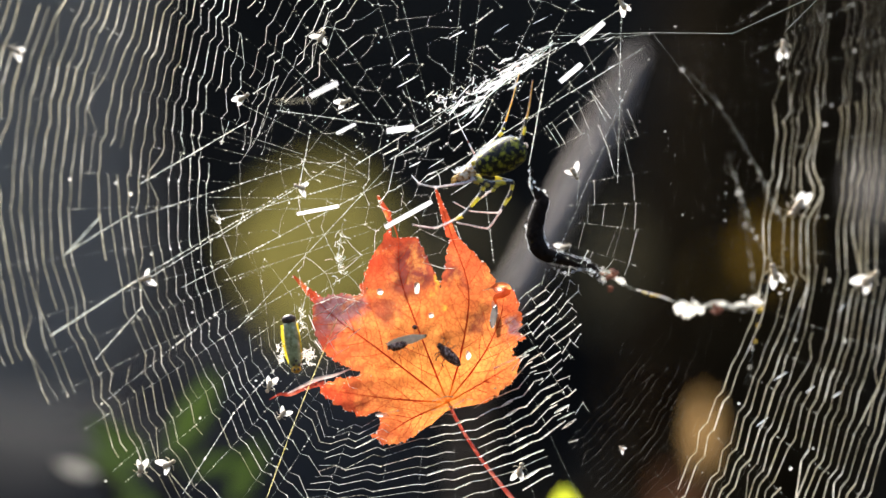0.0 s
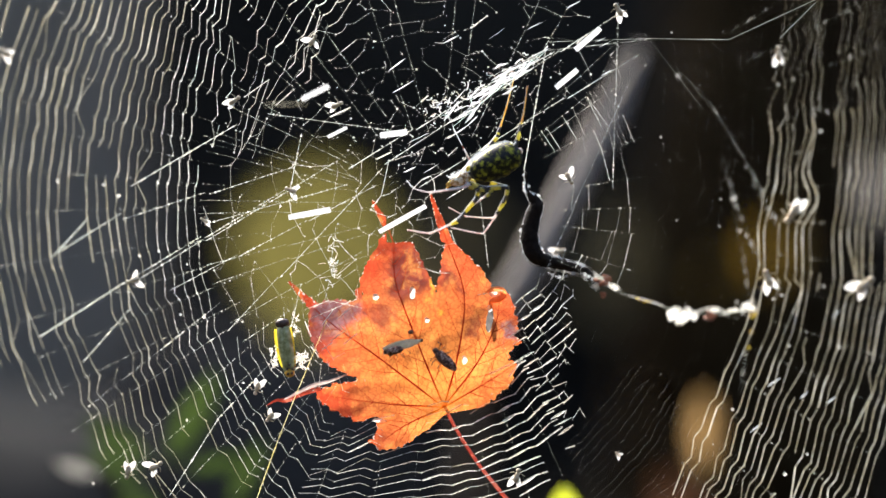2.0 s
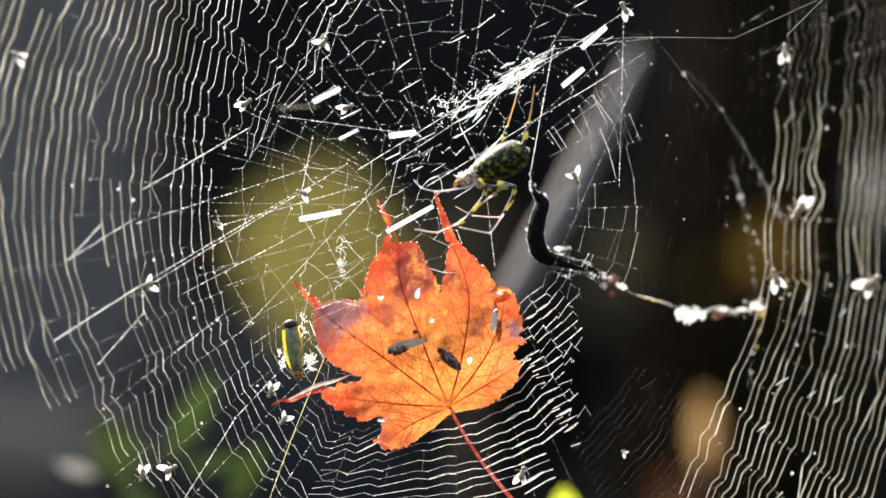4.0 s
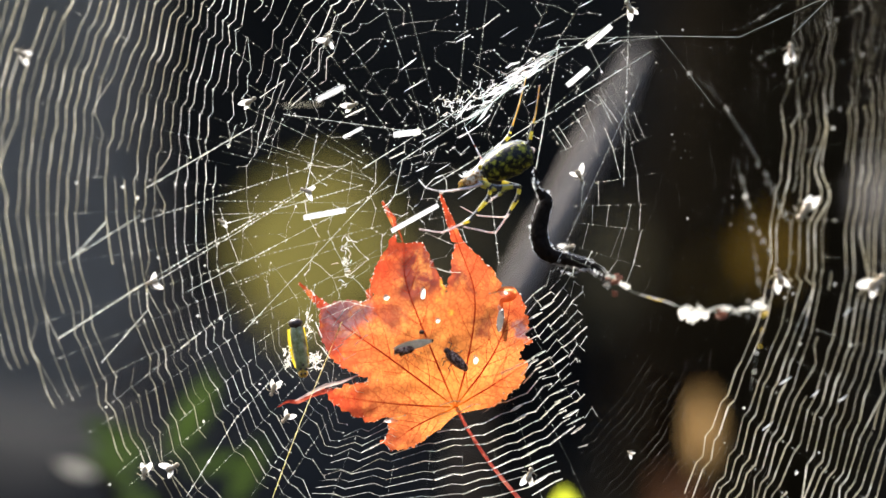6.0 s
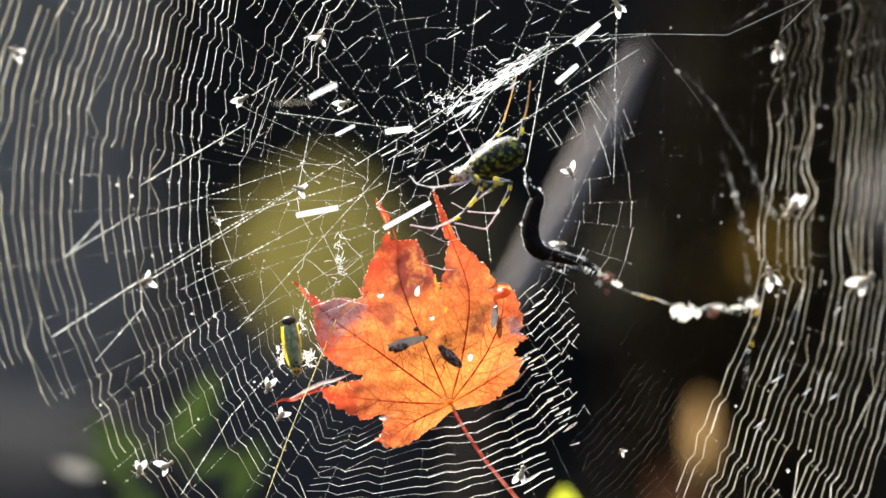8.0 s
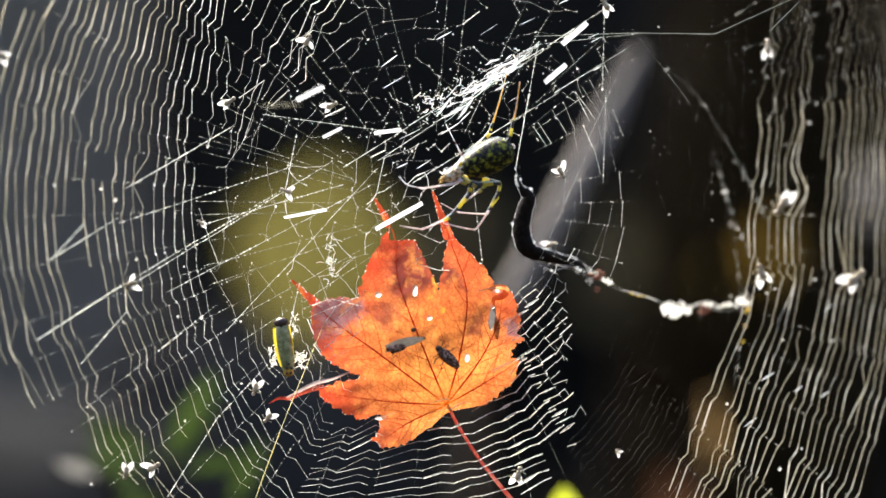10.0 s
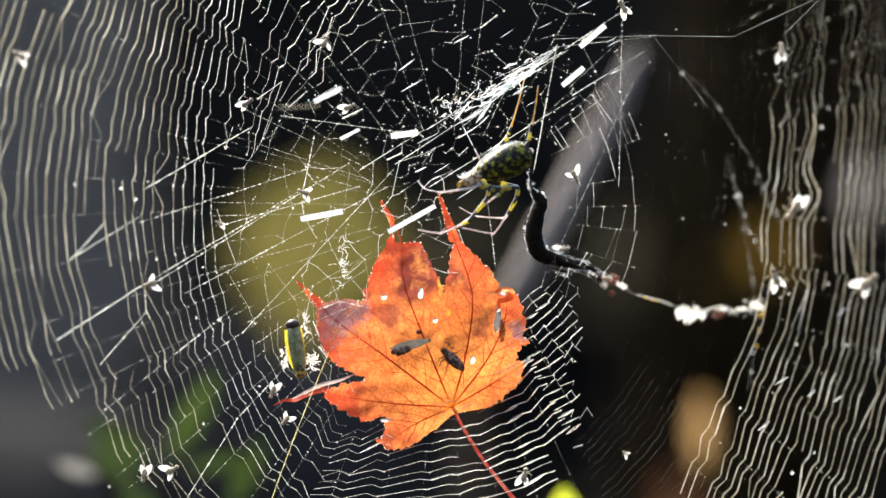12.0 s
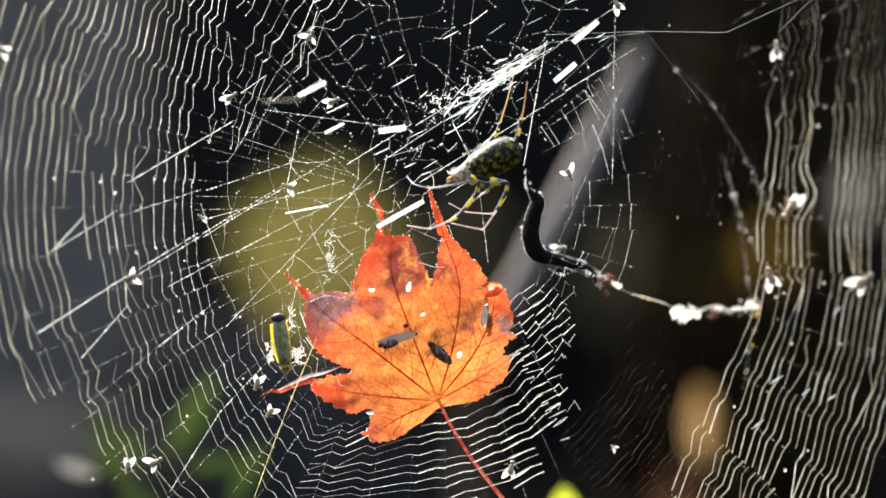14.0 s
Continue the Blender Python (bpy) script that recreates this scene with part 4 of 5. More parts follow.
# ---------------------------------------------------------------- the maple leaf
LOBULES = (((728, 480), (746, 436), 18), ((712, 478), (746, 424), 17), ((700, 470), (681, 424), 12), ((690, 490), (655, 470), 20), ((828, 500), (842, 452), 15), ((850, 530), (868, 494), 16),
           ((880, 560), (931, 560), 30), ((890, 590), (936, 606), 24), ((660, 560), (648, 512), 16), ((620, 590), (583, 540), 18), ((610, 600), (566, 598), 24),
           ((640, 640), (588, 640), 20), ((640, 705), (560, 690), 14), ((650, 715), (596, 722), 14), ((690, 735), (640, 742), 14), ((750, 560), (770, 480), 20), ((700, 775), (672, 782), 12))
HOLES = ((882, 566, 6, 22, 8), (745, 519, 4, 11, 8), (680, 527, 5, 4.5, 0), (771, 567, 4, 4, 0), (838, 637, 4, 7, 0),  (668, 752, 22, 8, -30))
FLAKES = ((680, 527, 5, 4.5), (745, 520, 4.2, 11), (771, 567, 4.2, 4.2), (838, 637, 4.2, 7), (890, 520, 8, 4), (690, 745, 13, 3.5), (882, 545, 4, 5))


def leaf_bulge(x, y):
    """The blade's curl: waves along the margin, a valley at each rib."""
    return LEAF_D + 0.0018 * math.sin(x * 0.021 + 1) * math.cos(y * 0.018) + 0.0024 * noise.noise((x * 0.012, y * 0.012, 2)) + 0.0005 * noise.noise((x * 0.045, y * 0.045, 9)) + 0.004 * max(0.0, (620 - x) / 140) ** 2


def build_leaf():
    base = at(803, 721, LEAF_D)
    leaf = thing("maple_leaf", base, "orange-red autumn maple leaf caught in the web", "leaf")
    step = 2.0
    x0, y0, nx, ny = 465, 330, 240, 246
    gx, gy = np.meshgrid(x0 + step * np.arange(nx), y0 + step * np.arange(ny), indexing="ij")
    field = np.full(gx.shape, -1e9)
    for knots, widths in LOBES:
        line = rib(knots, 36)
        m = len(line)
        for i, (px, py) in enumerate(line):
            w = 0.0
            u = i / (m - 1)
            for (a, wa), (b, wb) in zip(widths, widths[1:]):
                if a <= u <= b:
                    w = wa + (wb - wa) * (u - a) / (b - a)
                    break
            # toothed margin: the reach of each station saws in and out
            field = np.maximum(field, w - np.hypot(gx - px, gy - py))
    for (ax, ay), (bx, by), w in LOBULES:
        for i in range(9):
            u = i / 8
            field = np.maximum(field, w * (1 - u) ** 0.8 + 1 - np.hypot(gx - (ax + (bx - ax) * u), gy - (ay + (by - ay) * u)))
    fine = np.array([[noise.noise((gx[i, j] * 0.21, gy[i, j] * 0.21, 0)) * 2.6 + noise.noise((gx[i, j] * 0.05, gy[i, j] * 0.05, 5)) * 3.4 for j in range(ny)] for i in range(nx)])
    fine[np.abs(field) > 14] = 0
    reach = np.hypot(gx - 803, gy - 721)
    fine += ((reach / 14.0 + 0.5 * np.sin(gx * 0.05)) % 1 - 0.5) * 5.0
    far = np.clip((np.hypot(gx - 803, gy - 721) - 30) / 60, 0, 1)
    slim = np.clip((gy - 420) / 60, 0.2, 1) * np.clip((gx - 530) / 40, 0.08, 1)
    field = field + fine * far * slim
    top = (gx > 698) & (gx < 770) & (gy < 480)          # the broken end of the tall lobe
    field = np.where(top, np.minimum(field, gy - 427 - 0.25 * np.abs(gx - 722) + fine * 1.4), field)
    side = lambda ax, ay, bx, by: ((bx - ax) * (gy - ay) - (by - ay) * (gx - ax)) / math.hypot(bx - ax, by - ay)
    cut = np.minimum(side(742, 424, 782, 504) * -1, side(800, 440, 782, 504))      # the notch between the two tall lobes
    field = np.where(gy > 428, np.minimum(field, -cut + fine * 0.6), field)
    slope = np.where((gy > 408) & (gy < 512) & (gx > 630) & (gx < 720), side(643, 508, 688, 424), 99)
    field = np.minimum(field, slope + fine * 0.8)
    for hx, hy, a, b, turn in HOLES:
        c, s_ = math.cos(radians(turn)), math.sin(radians(turn))
        u, v = (gx - hx) * c + (gy - hy) * s_, -(gx - hx) * s_ + (gy - hy) * c
        field = np.minimum(field, (np.hypot(u / a, v / b) - 1) * min(a, b))
    # outline the blade cell by cell where the field crosses nought
    s = Shape(base)
    ids = {}

    def vert(key, x, y):
        if key not in ids:
            ids[key] = len(s.v)
            s.v.append(at(x, y, leaf_bulge(x, y)) - base)
        return ids[key]

    for i in range(nx - 1):
        for j in range(ny - 1):
            corners = ((i, j), (i + 1, j), (i + 1, j + 1), (i, j + 1))
            f = [field[c] for c in corners]
            if max(f) <= 0:
                continue
            face = []
            for q in range(4):
                a, b = corners[q], corners[(q + 1) % 4]
                fa, fb = field[a], field[b]
                if fa > 0:
                    face.append(vert(a, gx[a], gy[a]))
                if (fa > 0) != (fb > 0):
                    w = fa / (fa - fb)
                    face.append(vert((min(a, b), max(a, b)), gx[a] + (gx[b] - gx[a]) * w, gy[a] + (gy[b] - gy[a]) * w))
            if len(face) > 2:
                s.f.append(tuple(face))
                s.mi.append(0)
    s.part("blade", LEAF, leaf)

    def inside(x, y):
        i, j = int((x - x0) / step), int((y - y0) / step)
        return 0 <= i < nx and 0 <= j < ny and field[i, j] > 2

    for knots, widths in LOBES:
        line = rib(knots, 14)
        v = Shape(base)
        m = len(line)
        v.silk([at(x, y, leaf_bulge(x, y) - 0.00012) for x, y in line], [U * (1.7 - 1.3 * i / m) * min(1, 0.55 + 0.1 * i) for i in range(m)], 0.5)
        for i in range(5, m - 8, 4):           # side veins, leaving the rib at a slant
            (ax, ay), (bx, by) = line[i - 1], line[i + 1]
            hx, hy = bx - ax, by - ay
            ln = math.hypot(hx, hy)
            for sgn in (-1, 1):
                if random.random() < 0.25:
                    continue
                an = math.atan2(hy, hx) + sgn * radians(random.uniform(38, 52))
                reach = random.uniform(40, 95)
                pts, x, y = [], line[i][0], line[i][1]
                for q in range(7):
                    if not inside(x, y):
                        break
                    pts.append(at(x, y, leaf_bulge(x, y) - 0.0001))
                    x, y = x + reach / 6 * math.cos(an), y + reach / 6 * math.sin(an)
                    an -= sgn * 0.06
                if len(pts) > 2:
                    v.silk(pts, [U * (0.6 - 0.35 * q / len(pts)) for q in range(len(pts))], 0.5)
        v.part("vein", VEIN, leaf)
    # white discs, mostly in the holes, added to stand for light showing through
    for x, y, rx, ry in FLAKES:
        fl = Shape(at(x, y, leaf_bulge(x, y) - 0.0002))
        ring = [(1.2 * rx * math.cos(w) * random.uniform(0.85, 1.15), 1.2 * ry * math.sin(w) * random.uniform(0.8, 1.15)) for w in (2 * math.pi * q / 11 for q in range(11))]
        fl.v = [Vector((0, -2 * U, 0))] + [Vector((p * U, 0, q * U)) for p, q in ring]
        fl.f = [(0, 1 + q, 1 + (q + 1) % 11) for q in range(11)]
        fl.mi = [0] * 11
        fl.part("white_flake", FLUFF, leaf)
    film = Shape(at(882, 570, LEAF_D + 0.0004))         # grey sheet added in the torn hole for the paler background behind
    film.v = [Vector((0, 0.0002, 0))] + [Vector((6.5 * math.cos(w) * random.uniform(0.7, 1.1), 0, 20 * math.sin(w) * random.uniform(0.85, 1.1))) * U for w in (2 * math.pi * q / 13 for q in range(13))]
    film.f = [(0, 1 + q, 1 + (q + 1) % 13) for q in range(13)]
    film.mi = [0] * 13
    film.part("hole_fill", HOLE_FILL, leaf, "grey sheet added in a torn hole for the pale background behind")
    flap = Shape(base)                                   # the blade curls over above that hole
    pts = curve_points([at(x, y, LEAF_D - 0.0012) for x, y in ((876, 517), (888, 511), (903, 513), (906, 522), (896, 529), (884, 533), (886, 545))], 5)
    flap.silk(pts, [U * (1.8 + 4.2 * math.sin(math.pi * i / (len(pts) - 1))) for i in range(len(pts))], 0.6)
    flap.part("curled_flap", FLAP, leaf, "curled bright orange flap")
    dots = Shape(base)
    border = [v for k, v in ids.items() if isinstance(k[0], tuple)]
    for _ in range(230):
        dots.bead(base + s.v[random.choice(border)] - Vector((0, 0.0003, 0)), random.choice((0.6, 0.8, 1.0, 1.5)) * U)
    dots.part("silk_specks", DROP, leaf)
    rim = Shape(base)
    pts = curve_points([at(x, y, LEAF_D + 0.0005) for x, y in ((520, 710), (545, 697), (572, 684), (600, 677), (632, 664))], 6)
    rim.silk(pts, [U * (0.8 + 2.6 * math.sin(math.pi * i / (len(pts) - 1))) for i in range(len(pts))], 0.5)
    rim.part("curled_margin", CURL, leaf, "pale rolled leaf margin")
    lint = Shape(base)
    for _ in range(16):
        x, y, an = random.uniform(560, 660), random.uniform(545, 640), random.choice((0.65, 0.7, -1.0, 2.2)) + random.gauss(0, 0.15)
        ln = random.uniform(12, 34)
        lint.silk([at(x + ln * u * math.cos(an), y - ln * u * math.sin(an), leaf_bulge(x, y) - 0.0014) for u in (-0.5, 0, 0.5)], random.choice((0.35, 0.5, 0.8)) * U)
    lint.part("silk_lint", DROP, leaf, "stray silk lying on the leaf")
    tail = Shape(base)
    pts = curve_points([at(x, y, LEAF_D + 0.0008) for x, y in ((488, 722), (505, 712), (525, 711), (550, 700), (585, 690))], 6)
    tail.silk(pts, [U * (0.6 + 3.4 * min(1, 2.2 * i / len(pts))) for i in range(len(pts))], 0.4)
    tail.part("lobe_tip", TIP, leaf, "shrivelled red lobe tip")
    st = Shape(base)
    pts = curve_points([at(801, 713, LEAF_D - 0.0008), at(821, 753, LEAF_D - 0.0002), at(856, 808, LEAF_D), at(890, 852, LEAF_D), at(935, 905, LEAF_D)], 8)
    st.silk(pts, [U * (2.8 if i == 0 else 3.0 + 1.4 * (i / len(pts)) ** 3) for i in range(len(pts))])
    st.part("stalk", STALK, leaf)
    moves(leaf, 793, 606, LEAF_D, "leaf")


build_leaf()

# ---------------------------------------------------------------- the spider


def build_spider():
    c = at(880, 290, -0.004)
    sp = thing("orb_weaver_spider", c, "yellow and black mottled orb-weaver spider with banded legs", "spider")
    d = -0.004
    tail, neck = at(938, 266, d), at(851, 309, d)
    mid, ax = (tail + neck) / 2, (tail - neck) / 2
    up = ax.cross(Vector((0, 1, 0))).normalized()
    s = Shape(mid)
    s.ball(mid, (ax, up * -29 * U, Vector((0, 27 * U, 0))), 20, 28, lambda u: (0.97 + 0.15 * u) * max(0.05, 1 - u * u) ** -0.13)
    for v in s.v:                              # faint folds and humps
        v *= 1 + 0.05 * noise.noise(v * 700) + 0.03 * math.sin(v.dot(ax.normalized()) * 5200)
    s.part("abdomen", SPIDER_BACK, sp, "mottled yellow and black abdomen")
    s = Shape(mid)                             # bright strip along its back, the sun's highlight put into shape
    s.silk([mid + ax * u + up * 27.5 * U * max(0.1, 1 - u * u) ** 0.37 * (0.97 + 0.15 * u) + up * 1.5 * U + Vector((0, 5 * U, 0)) for u in (-0.98, -0.8, -0.5, -0.2, 0.1, 0.4, 0.7, 0.9)],
           [w * U for w in (3.5, 6.5, 6.0, 4.6, 3.8, 3.2, 3.0, 2.0)], 0.5)
    s.part("back_highlight", SILK_BAND, sp, "white strip along the back, standing for its sun highlight")
    s = Shape(tail)
    s.ball(tail, (ax.normalized() * 6 * U, up * 6 * U, Vector((0, 6 * U, 0))), 6, 10)
    s.part("spinneret", LEG_RED, sp)
    s = Shape(neck)
    head = at(833, 317, d)
    s.ball(head, ((head - neck).normalized() * 20 * U, up * 10.5 * U, Vector((0, 9 * U, 0))), 10, 14, lambda u: 1.0 - 0.2 * u)
    s.part("cephalothorax", SPIDER_HEAD, sp, "silvery head and thorax")
    s = Shape(head)                            # white strokes added for the sun's glare on the head
    for n in range(34):
        a = head + (head - neck).normalized() * random.uniform(-16, 16) * U + up * random.uniform(7, 10) * U + Vector((0, random.uniform(-6, 4) * U, 0))
        s.silk([a, a + (up * random.uniform(3, 7) + Vector((random.gauss(-2, 2), 0, random.gauss(0, 2)))) * U], [1.6 * U, 0.4 * U])
    s.part("head_glare", SILK_BAND, sp, "white strokes standing for sun glare on the head")
    s = Shape(head)
    for q in (-1, 1):
        s.tube([at(816, 322 + q * 3, d), at(808, 330 + q * 3, d)], [3 * U, 1.6 * U], 6)
    s.part("fangs", HOPPER_ORANGE, sp)
    legs = (((835, 308), (880, 262), (897, 243), (901, 232), (914, 191), (929, 134)), ((840, 312), (905, 275), (933, 254), (940, 222), (946, 196), (952, 151)),
            ((842, 300), (850, 284), (838, 260), (820, 225)), ((836, 320), (850, 326), (830, 333), (780, 340), (751, 333), (738, 318)),
            ((846, 322), (866, 332), (860, 353), (827, 391), (780, 412), (739, 406)), ((845, 322), (877, 333), (917, 331), (912, 352), (895, 382), (873, 413), (817, 402)),
            ((845, 320), (888, 324), (916, 331), (911, 356), (893, 385), (843, 382), (812, 366)), ((840, 326), (868, 334), (890, 339), (872, 350), (852, 366)))
    for n, knots in enumerate(legs):
        away = d + (0.0035 if n in (0, 2, 6) else -0.0015)
        joints = [at(x, y, d if i == 0 else away) for i, (x, y) in enumerate(knots)]
        soft = curve_points(joints, 9)             # limbs nearly straight between their joints
        pts = [soft[i].lerp(joints[min(i // 9, len(joints) - 2)].lerp(joints[min(i // 9, len(joints) - 2) + 1], 1.0 if i == len(soft) - 1 else (i % 9) / 9), 0.75) for i in range(len(soft))]
        m = len(pts)
        slots = []
        for i in range(m - 1):
            u = i / (m - 1)
            if n in (2, 3) or u > 0.64:
                slots.append(2)
            else:
                slots.append(0 if (u * 6.0 + n * 0.37) % 1 < 0.45 else 1)
        radii = [U * ((2.3 if n in (2, 3) else 3.7) - 2.5 * (i / m) + (0.7 if i < m - 1 and slots[i] == 0 else 0) + (0.7 if i % 9 == 0 and 0 < i < m - 1 else 0)) for i in range(m)]
        k = int(0.64 * (m - 1)) + 1
        radii = [r if i < k else r * max(0.62, 1 - 0.12 * (i - k)) for i, r in enumerate(radii)]
        s = Shape(pts[0])
        s.tube(pts[:k + 1], radii[:k + 1], 8, slots[:k])
        leg = s.part("leg", [LEG_YELLOW, LEG_BLACK, STALK if n == 2 else LEG_RED], sp)
        s = Shape(pts[k])
        s.tube(pts[k:], radii[k:], 8)
        foot = s.part("foot", LEG_GOLD if n < 2 else STALK if n == 2 else LEG_RED, leg, "slender golden end of the leg" if n < 2 else "slender red end of the leg" if n == 2 else "slender pinkish end of the leg")
        foot.location = pts[k] - pts[0]
        s = Shape(pts[0])                      # white strip on the upper edge: silvery hairs, with sun glare put into shape
        s.silk([p + Vector((-0.45, 0.4, 0.95)) * radii[i] for i, p in enumerate(pts)], [(2.1 - 1.1 * i / m if i < k else 0.8) * U for i in range(m)])
        hairs = s.part("leg_hair_glare", SILK_BAND, leg, "white strip for silvery hairs and their sun glare along the leg")
        hairs.location = (0, 0, 0)
    moves(sp, 890, 280, d, "hub")


build_spider()

# ---------------------------------------------------------------- twig and debris


def fuzz(s, p, r, n, thick=0.55, flat=1.0):
    """A loose tangle of silk round a point."""
    for _ in range(n):
        a, w = random.uniform(0, 2 * math.pi), random.uniform(0, 2 * math.pi)
        q = Vector(p) + Vector((math.cos(a), 0, math.sin(a) * flat)) * r * random.random() ** 0.6
        ln = random.uniform(0.3, 0.9) * r
        b = q + Vector((math.cos(w), random.uniform(-0.3, 0.3), math.sin(w))) * ln
        mid = (q + b) / 2 + Vector((random.gauss(0, 0.2), 0, random.gauss(0, 0.2))) * ln
        s.silk([q, mid, b], thick * U)
        if random.random() < 0.5:
            s.bead(b, random.uniform(0.9, 2.0) * U)


def edge_of(pts, radii, i, side):
    """From a limb's axis to its rim, as seen square to the web."""
    along = (pts[min(i + 1, len(pts) - 1)] - pts[max(i - 1, 0)]).normalized()
    return along.cross(Vector((0, 1, 0))).normalized() * side * (radii[i] + 1.2 * U * noise.noise((i * 0.6, side, 0)))


def build_twig():
    d = 0.006
    knots = [(943, 300), (946, 332), (962, 354), (955, 380), (950, 415), (962, 447), (998, 460), (1042, 472), (1070, 492)]
    base = at(*knots[4], d)
    tw = thing("dark_twig", base, "crooked dark twig hanging in silk", "twig")
    pts = curve_points([at(x, y, d + 0.012 * max(0, (x - 960) / 110)) for x, y in knots], 8)
    m = len(pts)
    girth = [(0, 2.6), (0.13, 4.0), (0.2, 10), (0.27, 13), (0.36, 14), (0.5, 16.5), (0.6, 16), (0.72, 12), (0.86, 10), (1, 7)]
    radii = [U * (lerp_table(girth, i / (m - 1))[0] + 1.6 * noise.noise((i * 0.45, 0, 0))) for i in range(m)]
    s = Shape(base)
    s.tube(pts, radii, 14)
    for v in s.v:
        v += Vector((noise.noise(v * 500), noise.noise(v * 500 + Vector((3, 0, 0))), noise.noise(v * 500 + Vector((0, 7, 0))))) * 0.0003
    s.part("stick", BARK_WET, tw)
    s = Shape(base)
    # silk lines along both edges also stand for the twig's light rims
    for q in (-1, 1):
        s.silk([pts[i] + edge_of(pts, radii, i, q) for i in range(m)], [U * (0.35 if i < 0.68 * m else 0.9) for i in range(m)])
    for n in range(13):                        # a loose chain of droplets under its thin end
        x = 984 + 6.4 * n
        s.bead(at(x, 476 + 6 * math.sin(n * 0.55) + 0.12 * (x - 984), d + 0.004), random.choice((1.6, 2.2, 3.0)) * U)
    for _ in range(60):
        i = int((m - 1) * random.random() ** 1.5)
        w = random.choice((random.uniform(0, 2 * math.pi), random.uniform(0.5, 1.2) * math.pi))
        s.bead(pts[i] + Vector((math.cos(w) * radii[i], -abs(math.sin(w)) * 0.4 * radii[i], math.sin(w) * radii[i])), random.choice((1.0, 1.6, 2.4, 4.2)) * U)
    s.part("silk_dots", SILK_BAND, tw)
    moves(tw, 1000, 420, d, "twig")

    knots = [(1066, 492), (1087, 497), (1122, 518), (1160, 528), (1196, 541), (1240, 550), (1290, 550), (1330, 546), (1356, 535)]
    dd = lambda x: 0.012 + 0.009 * (x - 1066) / 290
    base = at(1215, 545, dd(1215))
    db = thing("debris_string", base, "string of silk, fluff and plant bits", "debris")
    pts = curve_points([at(x, y, dd(x)) for x, y in knots], 8)
    s = Shape(base)
    s.silk(pts, [U * (0.5 + 1.0 * abs(noise.noise((i * 0.5, 4, 0)))) for i in range(len(pts))])
    for _ in range(40):                        # droplets at both ends, the middle bare
        p = random.choice(pts[:13] + pts[34:])
        s.bead(p + Vector((random.gauss(0, 5), 0, random.gauss(0, 5))) * U, random.uniform(1.8, 3.4) * U)
    for x, y, x2, y2, w in ((1252, 548, 1280, 540, 1.5), (1280, 540, 1300, 548, 1.3), (1300, 550, 1330, 546, 1.6), (1325, 548, 1352, 528, 2), (1068, 488, 1096, 492, 2.5), (1128, 521, 1158, 528, 1.0), (1158, 528, 1190, 538, 1.0)):
        s.silk([at(x, y, dd(x)), at((x + x2) / 2, (y + y2) / 2 - 1, dd(x)), at(x2, y2, dd(x))], w * U, 0.4)
    s.part("thread", SILK, db)

    def lump(x, y, rx, ry, mat, name):
        """A ragged clot: crumbs heaped in an oval, with bright droplets round it."""
        l = Shape(at(x, y, dd(x) - 0.001))
        for _ in range(int(6 + rx * 0.7) if mat != FLUFF else 0):
            w, f = random.uniform(0, 2 * math.pi), random.random() ** 0.5
            p = l.o + Vector((rx * f * math.cos(w), random.uniform(-3, 3), ry * f * math.sin(w))) * U
            r = random.uniform(0.22, 0.5) * ry * U
            first = len(l.v)
            l.ball(p, ((r * 1.5, 0, random.uniform(-r, r)), (0, 0, r), (0, r, 0)), 5, 8)
            for v in l.v[first:]:
                v += Vector((noise.noise(v * 2500), noise.noise(v * 2500 + Vector((4, 0, 0))), noise.noise(v * 2500 + Vector((0, 8, 0))))) * 0.35 * r
        if mat == FLUFF:
            fuzz(l, l.o, 0.9 * rx * U, int(rx * 0.4), 0.5, ry / rx)
            for _ in range(2):                   # matted flakes
                c0 = l.o + Vector((random.gauss(0, 0.35) * rx, 0, random.gauss(0, 0.35) * ry)) * U
                n0 = len(l.v)
                l.v.append(c0 - l.o + Vector((0, -2 * U, 0)))
                for q in range(9):
                    w = 2 * math.pi * q / 9
                    l.v.append(c0 - l.o + Vector((0.55 * rx * math.cos(w), random.uniform(-1, 1), 0.55 * ry * math.sin(w))) * U * random.uniform(0.75, 1.2))
                for q in range(9):
                    l.f.append((n0, n0 + 1 + q, n0 + 1 + (q + 1) % 9))
                    l.mi.append(0)
            for _ in range(int(rx * 0.9)):
                w = random.uniform(0, 2 * math.pi)
                g = 0.6 + 0.5 * random.random()
                l.bead(l.o + Vector((rx * math.cos(w) * g, random.uniform(-1, 1), ry * math.sin(w) * g)) * U, random.uniform(1.2, 3.6) * U)
        l.part(name, mat, db)

